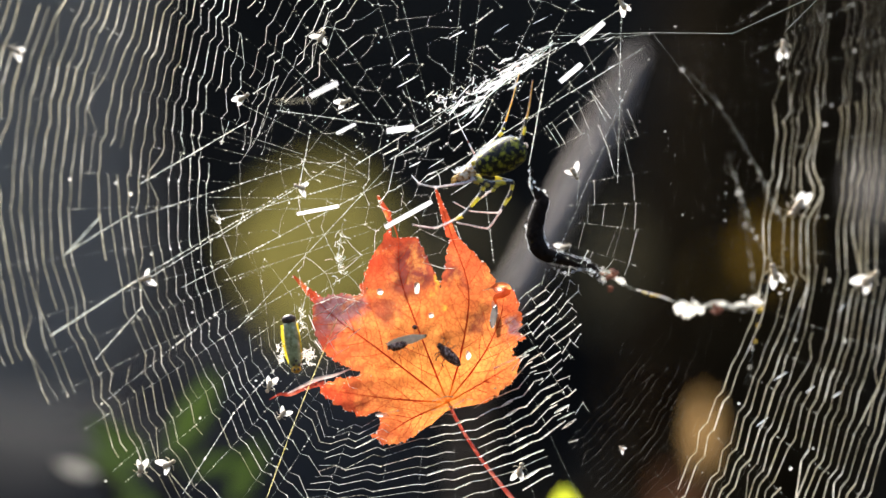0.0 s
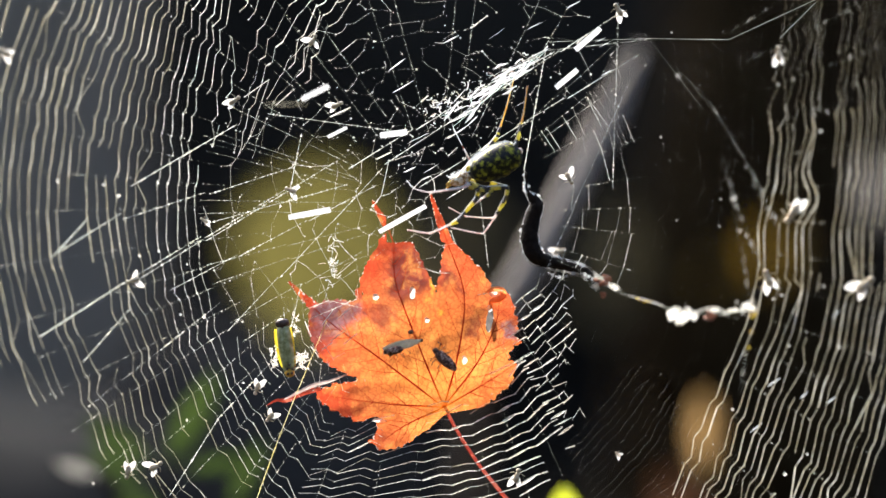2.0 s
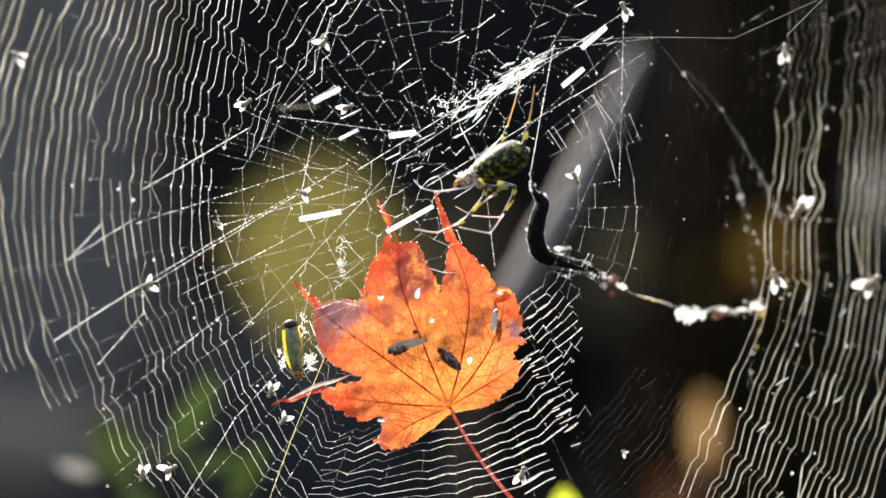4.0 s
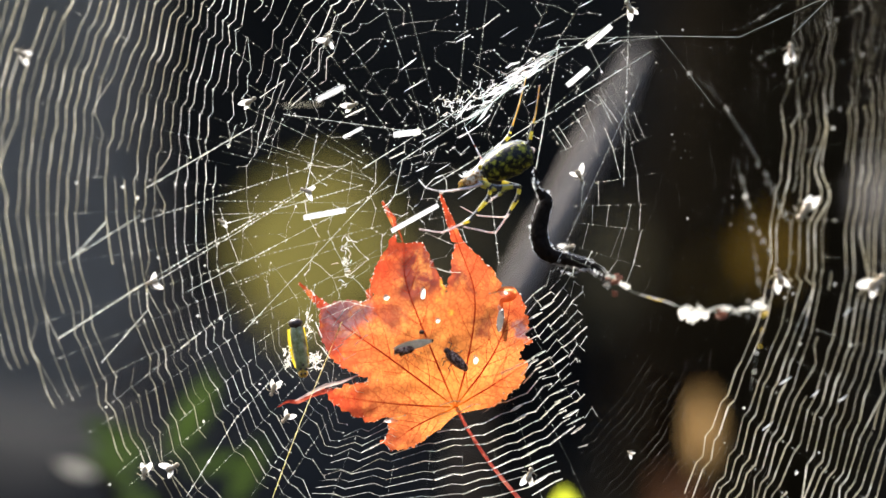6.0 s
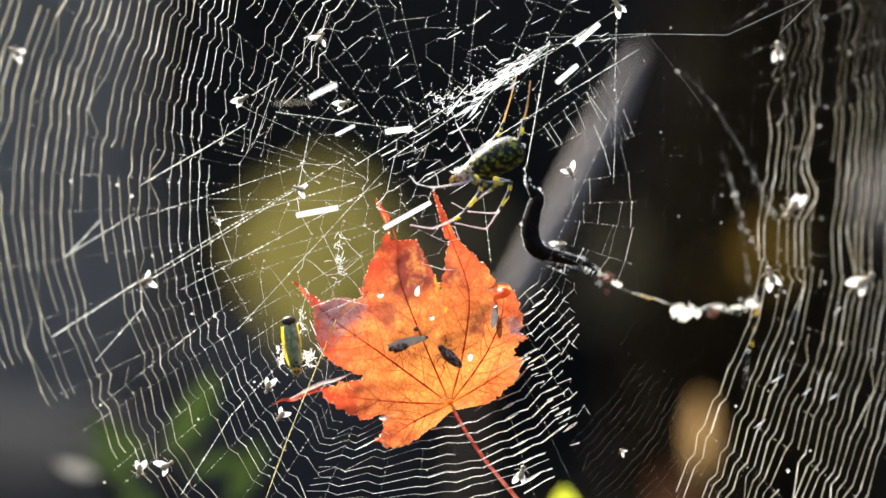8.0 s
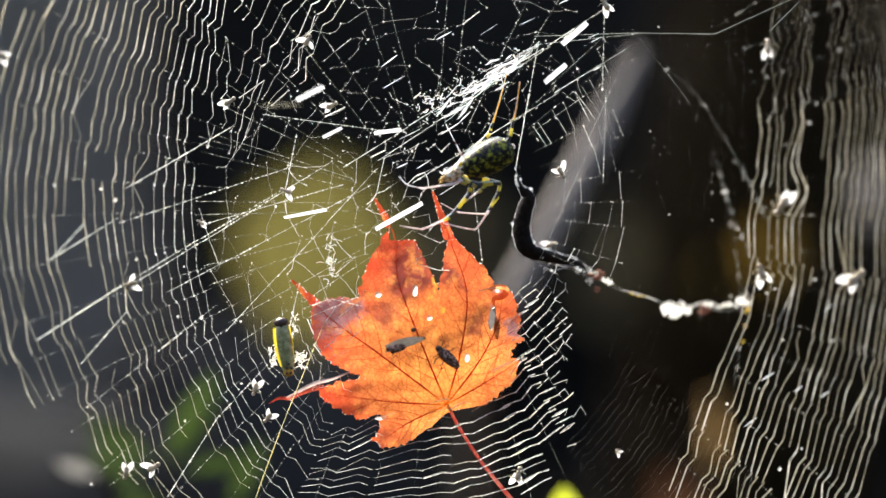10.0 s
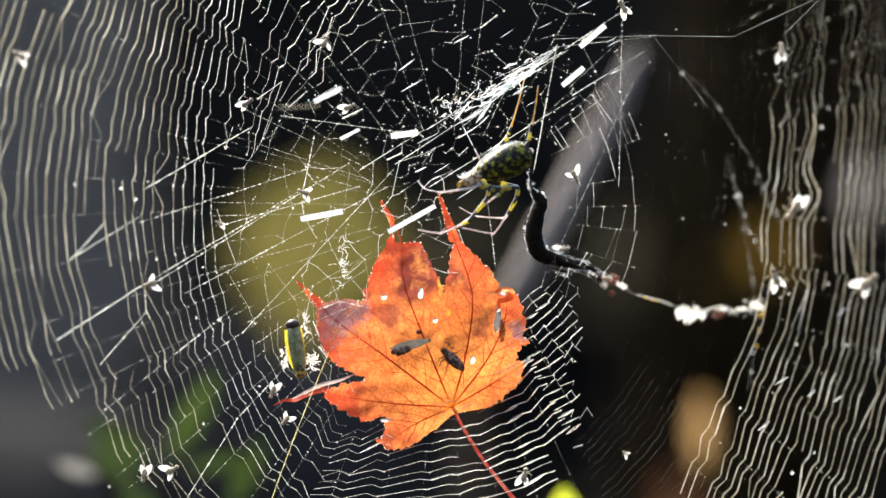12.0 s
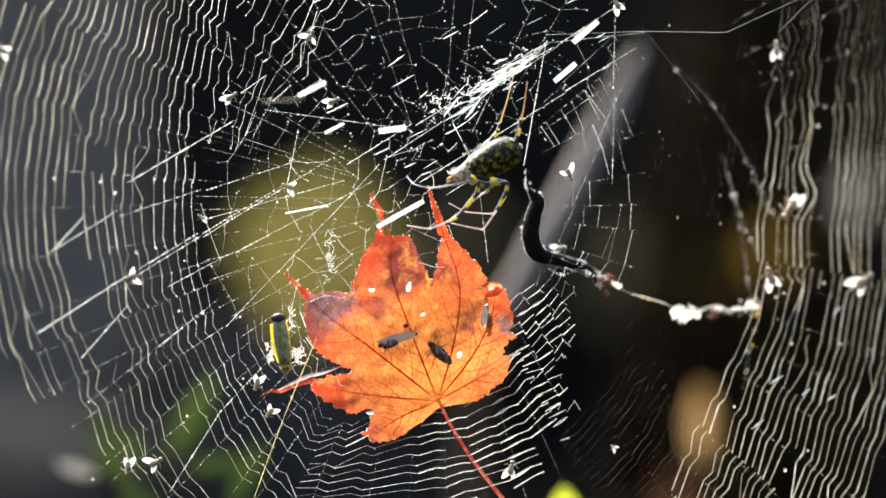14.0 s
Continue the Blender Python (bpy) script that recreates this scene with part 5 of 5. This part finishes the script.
    for x, y, rx, ry, mat, name in ((1222, 556, 23, 17, FLUFF, "fluff"), (1244, 556, 12, 8, FLUFF, "fluff"), (1278, 546, 10, 3, FLUFF, "fluff"),
                                    (1314, 546, 9, 3, FLUFF, "fluff"), (1342, 542, 13, 7, FLUFF, "fluff"), (1273, 557, 9, 7, DEBRIS_RED, "seed"),
                                    (1084, 494, 14, 9, DEBRIS_RED, "seed"), (1098, 502, 6, 4, FLUFF, "fluff"), (1074, 505, 7, 6, FLUFF, "fluff"),
                                    (1108, 506, 7, 5, FLUFF, "fluff"), (1086, 520, 6, 5, DEBRIS_RED, "seed"), (1163, 531, 12, 2, HOPPER_YELLOW, "pollen_clot"), (1146, 526, 6, 2, HOPPER_YELLOW, "pollen_clot"),
                                    (1351, 556, 4, 4, HOPPER_YELLOW, "pollen_clot"), (1346, 584, 2, 4, HOPPER_ORANGE, "pollen_clot"), (1342, 612, 2, 3, HOPPER_YELLOW, "pollen_clot"), (1366, 510, 13, 15, BARK_WET, "dark_clot")):
        lump(x, y, rx, ry, mat, name)
    moves(db, 1285, 540, dd(1285), "debris")


build_twig()

# ---------------------------------------------------------------- insects caught in the web


def ellipse_wing(s, p, along, width, cols=7):
    along = Vector(along)
    side = along.cross(Vector((0, 1, 0))).normalized() * width
    start = len(s.v)
    for i in range(cols + 1):
        u = i / cols
        w = math.sin(math.pi * (0.06 + 0.9 * u)) ** 0.7
        for j in (-1, 0, 1):
            s.v.append(Vector(p) + along * u + side * j * w + Vector((0, -0.12 * (1 - abs(j)) * width, 0)) - s.o)
    for i in range(cols):
        for j in range(2):
            a = start + i * 3 + j
            s.f.append((a, a + 1, a + 4, a + 3))
            s.mi.append(0)


def build_fly(x, y, turn, spread, size, label, d, silk=True):
    """A small pale winged insect, belly out, with two pairs of legs."""
    c = at(x, y, d)
    fl = thing("caught_fly", c, label, "insect", "tiny insects caught in the web")
    w = radians(turn)
    ahead = Vector((math.cos(w), 0, math.sin(w)))
    side = Vector((-ahead.z, 0, ahead.x))
    k = size * U
    s = Shape(c)
    s.ball(c, (ahead * 7 * k, side * 3.2 * k, Vector((0, 3.0 * k, 0))), 7, 10, lambda u: 1 - 0.2 * u)
    s.ball(c + ahead * 8 * k, (ahead * 2.8 * k, side * 2.8 * k, Vector((0, 2.6 * k, 0))), 5, 8)
    s.part("body", HUSK if silk else FLUFF, fl)
    for q in (-1, 1):
        v = Shape(c)
        out = (-ahead * math.cos(radians(spread)) + side * q * math.sin(radians(spread))) * (17 if q > 0 else 14) * k
        ellipse_wing(v, c + ahead * 2 * k, out, (3.9 if q > 0 else 3.2) * k)
        v.part("wing", WING, fl)
        for j in (0, 1):
            lg = Shape(c)
            a = c + ahead * (3 - 5 * j) * k
            lg.tube([a, a + (side * q * 5 + ahead * (2 - 4 * j)) * k, a + (side * q * 9 - ahead * 2 * j) * k], 0.55 * k, 4)
            lg.part("leg", HUSK, fl)
    return fl


FLIES = (  # plan place, heading, wing spread, size
    (40, 99, 150, 30, 1.5), (440, 183, 35, 20, 1.35), (578, 76, 60, 60, 1.3), (620, 190, 25, 22, 1.3), (543, 341, 160, 40, 1.25), (272, 502, 200, 50, 1.4),
    (484, 690, 250, 25, 1.35), (507, 741, 230, 35, 1.2), (256, 838, 260, 24, 1.45), (303, 831, 30, 40, 1.5), (1021, 309, 300, 45, 1.35), (1001, 439, 20, 30, 1.25),
    (1395, 92, 90, 20, 1.6), (1421, 370, 235, 12, 2.3), (1377, 492, 110, 25, 1.9), (1545, 501, 40, 30, 2.3), (1111, 15, 120, 22, 1.5), (933, 843, 75, 25, 1.5),
    (1113, 803, 140, 40, 0.7), (393, 396, 150, 15, 0.9))
for n, (x, y, turn, spread, size) in enumerate(FLIES):
    how = "pale husk of a tiny fly with spread wings" if spread > 28 else "tiny white fly with folded wings in the web"
    d = 0.011 if (x, y) == (1001, 439) else bowl(x, y) - 0.0015      # one sits behind the twig, in the sun
    moves(build_fly(x, y, turn, spread, size, how, d), x, y, d)


def build_hopper():
    d = -0.003
    c = at(527, 622, d)
    hp = thing("leafhopper", c, "dead grey-green leafhopper with yellow margins wrapped in silk", "insect")
    top, bottom = at(521, 576, d), at(534, 662, d)
    mid, ax = (top + bottom) / 2, (bottom - top) / 2
    side = ax.cross(Vector((0, 1, 0))).normalized()
    s = Shape(mid)
    for q in (-1, 1):
        w = Shape(mid)
        w.ball(mid + side * q * 5.2 * U, (ax, side * 8.2 * U + Vector((0, q * 1.5 * U, 0)), Vector((0, 9.5 * U, 0))), 14, 14, lambda u: 1.0 + 0.45 * (u * u) ** 2 - 0.14 * u)
        w.part("wing_case", HOPPER_GREEN, hp)
    for q, w in ((1, 2.2), (-1, 5.0)):
        m = Shape(mid)
        m.silk([mid + ax * u + side * q * 13 * U * (1 - 0.35 * max(0, u) ** 2) + Vector((0, 1 * U, 0)) for u in (-0.85, -0.45, 0, 0.4, 0.75)], [w * U * k for k in (0.6, 1, 1, 0.9, 0.4)], 0.6)
        m.part("wing_margin", HOPPER_YELLOW, hp, "bright yellow wing margin")
    s = Shape(top)
    s.ball(top - ax * 0.03, (ax.normalized() * 9 * U, side * 13 * U, Vector((0, 9 * U, 0))), 7, 12)
    s.part("tail", DARK_BUG, hp)
    s = Shape(bottom)
    s.ball(bottom, (ax.normalized() * 8 * U, side * 9 * U, Vector((0, 8 * U, 0))), 7, 12)
    s.part("head", HOPPER_ORANGE, hp)
    for x, y in ((530, 655), (539, 655), (534, 648), (531, 664), (538, 663)):
        e = Shape(at(x, y, d - 9.5 * U))
        e.ball(e.o, ((2.6 * U, 0, 0), (0, 2.6 * U, 0), (0, 0, 2.6 * U)), 5, 8)
        e.part("spot", DARK_BUG, hp)
    s = Shape(mid)
    fuzz(s, at(508, 634, d), 11 * U, 30, 0.8, 1.8)
    fuzz(s, at(556, 640, d), 13 * U, 38, 0.8, 1.0)
    fuzz(s, at(543, 575, d), 6 * U, 22, 0.6, 4.0)
    s.part("silk_wrap", FLUFF, hp, "loose white silk wrapping")
    moves(hp, 525, 620, d, "hopper")


build_hopper()


def build_bugs():
    d = -0.005
    c = at(728, 612, d)
    b = thing("grey_bug", c, "dead grey-green winged bug with dark legs over the leaf", "insect")
    a, e = at(694, 618, d), at(761, 603, d)
    ax, mid = (e - a) / 2, (a + e) / 2
    up = ax.cross(Vector((0, 1, 0))).normalized()
    s = Shape(mid)
    ellipse_wing(s, a + Vector((0, -0.0004, 0)), e - a, 8.0 * U, 12)
    s.part("wing_case", BUG_GREY, b)
    s = Shape(mid)
    s.ball(e, (ax * 0.1, up * 3.4 * U, Vector((0, 3 * U, 0))), 6, 8)
    s.part("tail", DARK_BUG, b)
    s = Shape(mid)
    s.ball(at(713, 621, d - 0.0009), (ax * 0.5, up * 7.5 * U, Vector((0, 5 * U, 0))), 10, 14)
    for v in s.v:
        v *= 1 + 0.35 * noise.noise(v * 1600)
    s.part("body", BUG_BROWN, b)
    for x, y, x2, y2 in ((700, 624, 690, 615), (707, 626, 705, 634), (716, 627, 718, 636), (726, 624, 731, 634), (722, 625, 727, 631), (735, 620, 742, 626)):
        l = Shape(at(x, y, d))
        l.tube([at(x, y, d), at((x + x2) / 2 + 2, (y + y2) / 2, d), at(x2, y2, d)], 0.9 * U, 4)
        l.part("leg", DARK_BUG, b)
    s = Shape(mid)
    s.ball(at(743, 588, d), ((5 * U, 0, 0), (0, 0, 4 * U), (0, 4 * U, 0)), 6, 8)
    s.part("dropping", DARK_BUG, b)
    moves(b, 728, 612, d, "bug")
    c = at(803, 637, d)
    b = thing("dark_bug", c, "small dark brown bug with thin legs over the leaf", "insect")
    a, e = at(786, 621, d), at(824, 656, d)
    ax, mid = (e - a) / 2, (a + e) / 2
    up = ax.cross(Vector((0, 1, 0))).normalized()
    s = Shape(mid)
    s.ball(mid, (ax, up * 10 * U, Vector((0, 7 * U, 0))), 12, 14, lambda u: 1 - 0.1 * u)
    s.part("body", BUG_BROWN, b)
    s = Shape(a)
    s.ball(at(787, 621, d), ((5.5 * U, 0, 0), (0, 0, 5.5 * U), (0, 5 * U, 0)), 6, 10)
    s.part("head", DARK_BUG, b)
    for x, y, x2, y2, x3, y3 in ((795, 622, 803, 614, 806, 618), (792, 620, 796, 608, 790, 606), (790, 636, 782, 640, 780, 648), (796, 644, 790, 652, 794, 658), (786, 632, 780, 634, 778, 640), (800, 626, 812, 624, 815, 620)):
        l = Shape(at(x, y, d))
        l.tube([at(x, y, d), at(x2, y2, d), at(x3, y3, d)], 1.1 * U, 4)
        l.part("leg", DARK_BUG, b)
    moves(b, 803, 637, d, "bug")


build_bugs()

# ---------------------------------------------------------------- the wind
# stretches of the web: place on the plan, then seconds and the way each is blown, in the plan's units
SWAY = {
    "left": (213, 381, [(0, -13.5, -10.1), (0.5, -9.8, -11.4), (1, -4, 3.7), (1.5, -31.2, -5.5), (2, -35.5, -7.1), (2.5, -2.4, 4.9), (3, 9.8, 4.9), (5.5, -5.8, -0.3), (6, -1.5, -3.4), (6.5, 0, 0), (7, 2.5, 0.3), (7.5, -7, -9.8), (8, -11.6, -6.7), (10.5, -27.9, 3.7), (11, -53, -19.3), (11.5, -12.8, 2.7), (12, -4.6, -0.6), (12.5, -25.4, -4.9), (13, -26.6, -8.9), (13.5, -23.6, -14.7), (14, -41.3, -12.3)]),
    "low_left": (386, 775, [(0, -6.5, -8.1), (0.5, -3.4, -10), (1, -0.4, 4.2), (1.5, -25.2, -3.4), (2, -29.8, -4.6), (2.5, -2.3, 3), (3, 11.1, 5.7), (5.5, 0, 0), (6, -0.4, -2.3), (6.5, 0, 0), (7, 4.6, 1.5), (7.5, -3, -7.3), (8, -9.6, -6.2), (10.5, -25.5, 3.1), (11, -30.1, -14.8), (11.5, -7.6, 3.6), (12, -0.5, 2), (12.5, -16.4, -6.7), (13, -18.4, -9.2), (13.5, -18.4, -13.3), (14, -29.6, -11.8)]),
    "middle": (516, 238, [(0, -10.7, -9.5), (0.5, -4.9, -9.2), (1, 2.8, 5.2), (1.5, -25.7, -5.2), (2, -26.7, -3.7), (2.5, -1.5, 4.6), (3, 8, 4.6), (5.5, -1.5, 0), (6, 1.2, -2.8), (6.5, 0, 0), (7, -0.6, 1.2), (7.5, -7.1, -8.9), (8, -12.3, -6.7), (10.5, -25.5, 1.5), (11, -45.4, -20.2), (11.5, -18.1, -0.6), (12, -4, 0), (12.5, -20.2, -4.9), (13, -20.3, -7), (13.5, -19, -12.6), (14, -32.5, -10.7)]),
    "hub": (903, 208, [(0, -9.2, -7.7), (0.5, 0, -6.2), (1, 7.7, 4.6), (1.5, -21.4, -3.1), (2, -18.4, 1.5), (2.5, 0, 4.6), (3, 6.1, 3), (5.5, 3, 1.5), (6, 3, 0), (6.5, 0, 0), (7, -0.8, 1.5), (7.5, -8.4, -7), (8, -13, -7), (10.5, -21.5, -1.6), (11, -36.8, -19.9), (11.5, -13.8, -3), (12, 0.7, 1.6), (12.5, -8.4, -1.6), (13, -9.2, -2.3), (13.5, -10, -5.4), (14, -18.4, -6.2)]),
    "leaf": (793, 606, [(0, -8.9, -8.3), (0.5, -4.3, -8.6), (1, 6.7, 4.6), (1.5, -21.4, -3.7), (2, -15.9, 0), (2.5, -1.9, 3.7), (3, 4.6, 4.6), (5.5, 0.9, 1), (6, 3.4, 0), (6.5, 0, 0), (7, -1.5, 1.9), (7.5, -4.6, -4.6), (8, -6.7, -5.2), (10.5, -3.1, 0), (11, -5, -16.5), (11.5, -6.4, -3), (12, -1.8, 0), (12.5, -15, -7.6), (13, -16.2, -7.3), (13.5, -20.5, -11.6), (14, -24.8, -11.6)]),
    "twig": (1014, 420, [(0, -3.1, -0.7), (0.5, 6.9, 2.4), (1, 8.4, 9.2), (1.5, -12.2, 2.3), (2, -13, 6.9), (2.5, -5.4, 10.8), (3, 4.6, 12.2), (5.5, 0.8, 3.1), (6, 3.8, 0), (6.5, 0, 0), (7, -2.3, 2.4), (7.5, -7.6, -5.4), (8, -11.4, -4.6), (10.5, -26.8, -13), (11, -26, -16.8), (11.5, -18.4, -2.3), (12, -5.4, 2.3), (12.5, -3.8, -1.5), (13, -6.1, 2.3), (13.5, -4.6, 3), (14, -10.7, 1.5)]),
    "debris": (1285, 540, [(0, -4.6, -7.6), (0.5, 3.8, -4.6), (1, 6.8, -0.7), (1.5, -15.4, -2.3), (2, -16.8, 3), (2.5, -7.6, 2.3), (3, 3, 3.1), (5.5, 1.5, 2.3), (6, 3, 0.8), (6.5, 0, 0), (7, -1.6, 1.5), (7.5, -7.7, -3), (8, -10.8, -2.2), (10.5, -25.3, -9.1), (11, -23.8, -10.7), (11.5, -15.4, -6.1), (12, -2.4, 0.8), (12.5, -1.6, -1.5), (13, -5.4, 2.3), (13.5, -3.1, 3.8), (14, -10.8, 0)]),
    "right": (1460, 291, [(0, -9.9, -4.9), (0.5, -2.3, -4.6), (1, 3.9, 1.9), (1.5, -32.1, -1.1), (2, -17.6, 6.5), (2.5, -1.1, 4.2), (3, 3.5, 3.4), (5.5, -0.8, 1.5), (6, 4.6, 1.2), (6.5, 0, 0), (7, -1.9, 1.9), (7.5, -11.5, -1.2), (8, -19.9, -1.9), (10.5, -37.2, -0.4), (11, -37.9, -7.6), (11.5, -21.8, -4.2), (12, -16.1, -0.4), (12.5, -6.5, -2.7), (13, -16.4, -2.7), (13.5, -19.9, -2.3), (14, -22.2, -2.7)]),
    "top": (1110, 87, [(0, -9.2, -6.1), (0.5, 0, -4.6), (1, 4.6, 6.1), (1.5, -23, -1.5), (2, -15.3, 4.6), (2.5, 0, 6.1), (3, 4.6, 6.1), (5.5, 3, 0), (6, 3.8, 0), (6.5, 0, 0), (7, -0.8, 1.6), (7.5, -9.2, -3), (8, -17.6, -3.8), (10.5, -28.4, -1.5), (11, -38.3, -14.5), (11.5, -20.7, -6.1), (12, -7.7, -0.8), (12.5, -7.7, -3.8), (13, -13.8, -4.6), (13.5, -13.8, -7.6), (14, -20, -8.4)]),
    "low": (954, 771, [(0, -13.7, -9.2), (0.5, -9.9, -11.4), (1, 5.4, 4.6), (1.5, -26.7, -3), (2, -19.1, 1.5), (2.5, -3, 4.6), (3, 4.6, 4.6), (5.5, -1.1, -0.8), (6, 3.1, 0), (6.5, 0, 0), (7, -1.5, 1.5), (7.5, -6.5, -3.1), (8, -10.8, -3.8), (10.5, -9.2, 3.4), (11, -8.1, -10.8), (11.5, -7.3, -1.6), (12, -5.8, -0), (12.5, -18.4, -8.8), (13, -19.1, -10.4), (13.5, -26, -12.6), (14, -29.5, -13)]),
}
# how each stretch swings on at 5.3 s, and at 10.3 s as against 10.5 s
GUSTS = {"left": (-14, 0, -14, -1), "low_left": (-7, 0, -9, -5), "middle": (-9.5, 0, -11, -2), "hub": (-8, 0, -11, -4), "leaf": (-10.5, -1.5, -8, -4), "twig": (-3, 3, -1, 7),
         "debris": (-3, 3, -3, 1), "right": (-9, 0.5, -1, -8), "top": (-7, 0.5, -12, -4), "low": (-13, -4.5, -7, -5)}
for name, (x5, y5, x10, y10) in GUSTS.items():
    rows = SWAY[name][2]
    still, calm, blown = [next(r for r in rows if r[0] == t) for t in (3, 8, 10.5)]
    rows += [(3.2, still[1] - 4, still[2] - 2), (5.3, x5, y5), (8.2, calm[1] - 1, calm[2] + 1), (10.3, blown[1] + x10, blown[2] + y10)]
    rows.sort()
MARKS = (0, 0.5, 1, 1.5, 2, 2.5, 3, 5.5, 6, 6.5, 7, 7.5, 8, 10.5, 11, 11.5, 12, 12.5, 13, 13.5, 14)     # seconds
LEAF_TURN = (1.12, 1.45, 0.54, 1.06, 0.6, 0.84, 0.66, 0.35, 0.16, 0.0, 0.2, 0.14, -0.2, 0.77, 0.34, -0.16, 0.74, 1.21, 1.21, 1.98, 1.65)    # degrees, at those seconds
DRY_LEAF = [(0, 0, 5), (0.5, 0, 3), (1, 2, 0), (1.5, 0, 0), (2, 0, 5), (2.5, 2, 5), (3, 2, 5), (5.5, 0, 0), (6, 0, 0), (6.5, 0, 0), (7, 0, 0), (7.5, -8, -2), (8, -5, 8), (10.5, 0, 0), (11, -14, 32), (11.5, 0, 10), (12, -5, 0), (12.5, -3, -14), (13, -2, -12), (13.5, 0, -10), (14, -4, -8)]
PALE_LEAF = [(0, 14, -12), (2, 20, -8), (3, 18, -5), (5.5, 22, 0), (6.5, 24, 0), (8, 20, 0), (10.5, 10, -5), (11.5, 0, -5), (12.5, -10, 0), (13.5, -14, 0), (14, -18, 5)]
DRY_TURN = {8: 10, 10.5: 66, 11: -8, 11.5: 20, 12: 12}        # degrees about its stem, at these seconds
# how far the flat bands have turned edge-on to put their glint out, in degrees, at the same seconds
TWIST = {
    "long_band": (0, 0, 0, 0, 0, 0, 0, 0, 0, 0, 0, 0, 0, 25, 70, 10, 0, 0, 0, 0, 0),
    "low_band": (55, 40, 0, 0, 0, 0, 0, 0, 0, 0, 0, 0, 0, 78, 80, 15, 0, 60, 78, 80, 78),
    "short_band": (0, 0, 0, 0, 0, 0, 0, 0, 0, 0, 0, 0, 0, 72, 80, 78, 10, 0, 0, 0, 0),
}


def motions():
    """The breeze: every caught thing and every piece of web follows the sway of the stretches of web round it."""
    spots = [(x, y) for x, y, _ in SWAY.values()]
    tables = [rows for _, _, rows in SWAY.values()]
    times = [r[0] for r in tables[0]]
    for ob, x, y, d, own in MOVERS:
        k = U * (DIST + d) / DIST
        rest = Matrix.Translation(ob.location)
        if own in ("dry_leaf", "pale_leaf"):
            shift = DRY_LEAF if own == "dry_leaf" else PALE_LEAF
        elif own in SWAY or own in ("bug", "hopper"):
            shift = [tuple(r[:3]) for r in SWAY["leaf" if own == "bug" else "middle" if own == "hopper" else own][2]]
            if own == "hopper":
                shift = [(t, 0.5 * dx + 0.5 * ex, 0.5 * dy + 0.5 * ey) for (t, dx, dy), (_, ex, ey) in zip(shift, SWAY["leaf"][2])]
        else:
            weights = [1 / (0.3e4 + (x - sx) ** 2 + (y - sy) ** 2) ** 1.6 for sx, sy in spots]
            total = sum(weights)
            shift = [(t, sum(w * rows[i][1] for w, rows in zip(weights, tables)) / total, sum(w * rows[i][2] for w, rows in zip(weights, tables)) / total)
                     for i, t in enumerate(times)]
        rows = []
        for t, dx, dy in shift:
            m = Matrix.Translation((dx * k, 0, -dy * k)) @ rest
            if own == "leaf":
                pivot = at(793, 606, d)
                m = Matrix.Translation((dx * k, 0, -dy * k)) @ Matrix.Translation(pivot) @ pose(0, 0, 0, 0, lerp_table(list(zip(MARKS, LEAF_TURN)), t)[0], 0) @ Matrix.Translation(-pivot) @ rest
            if own == "dry_leaf":
                m = m @ pose(0, 0, 0, 0, 0, DRY_TURN.get(t, 0))
            if own in TWIST:
                m = m @ Matrix.Rotation(radians(lerp_table(list(zip(MARKS, TWIST[own])), t)[0]), 4, AXIS[ob.name])
            rows.append((t, m))
        walk(ob, rows)


motions()
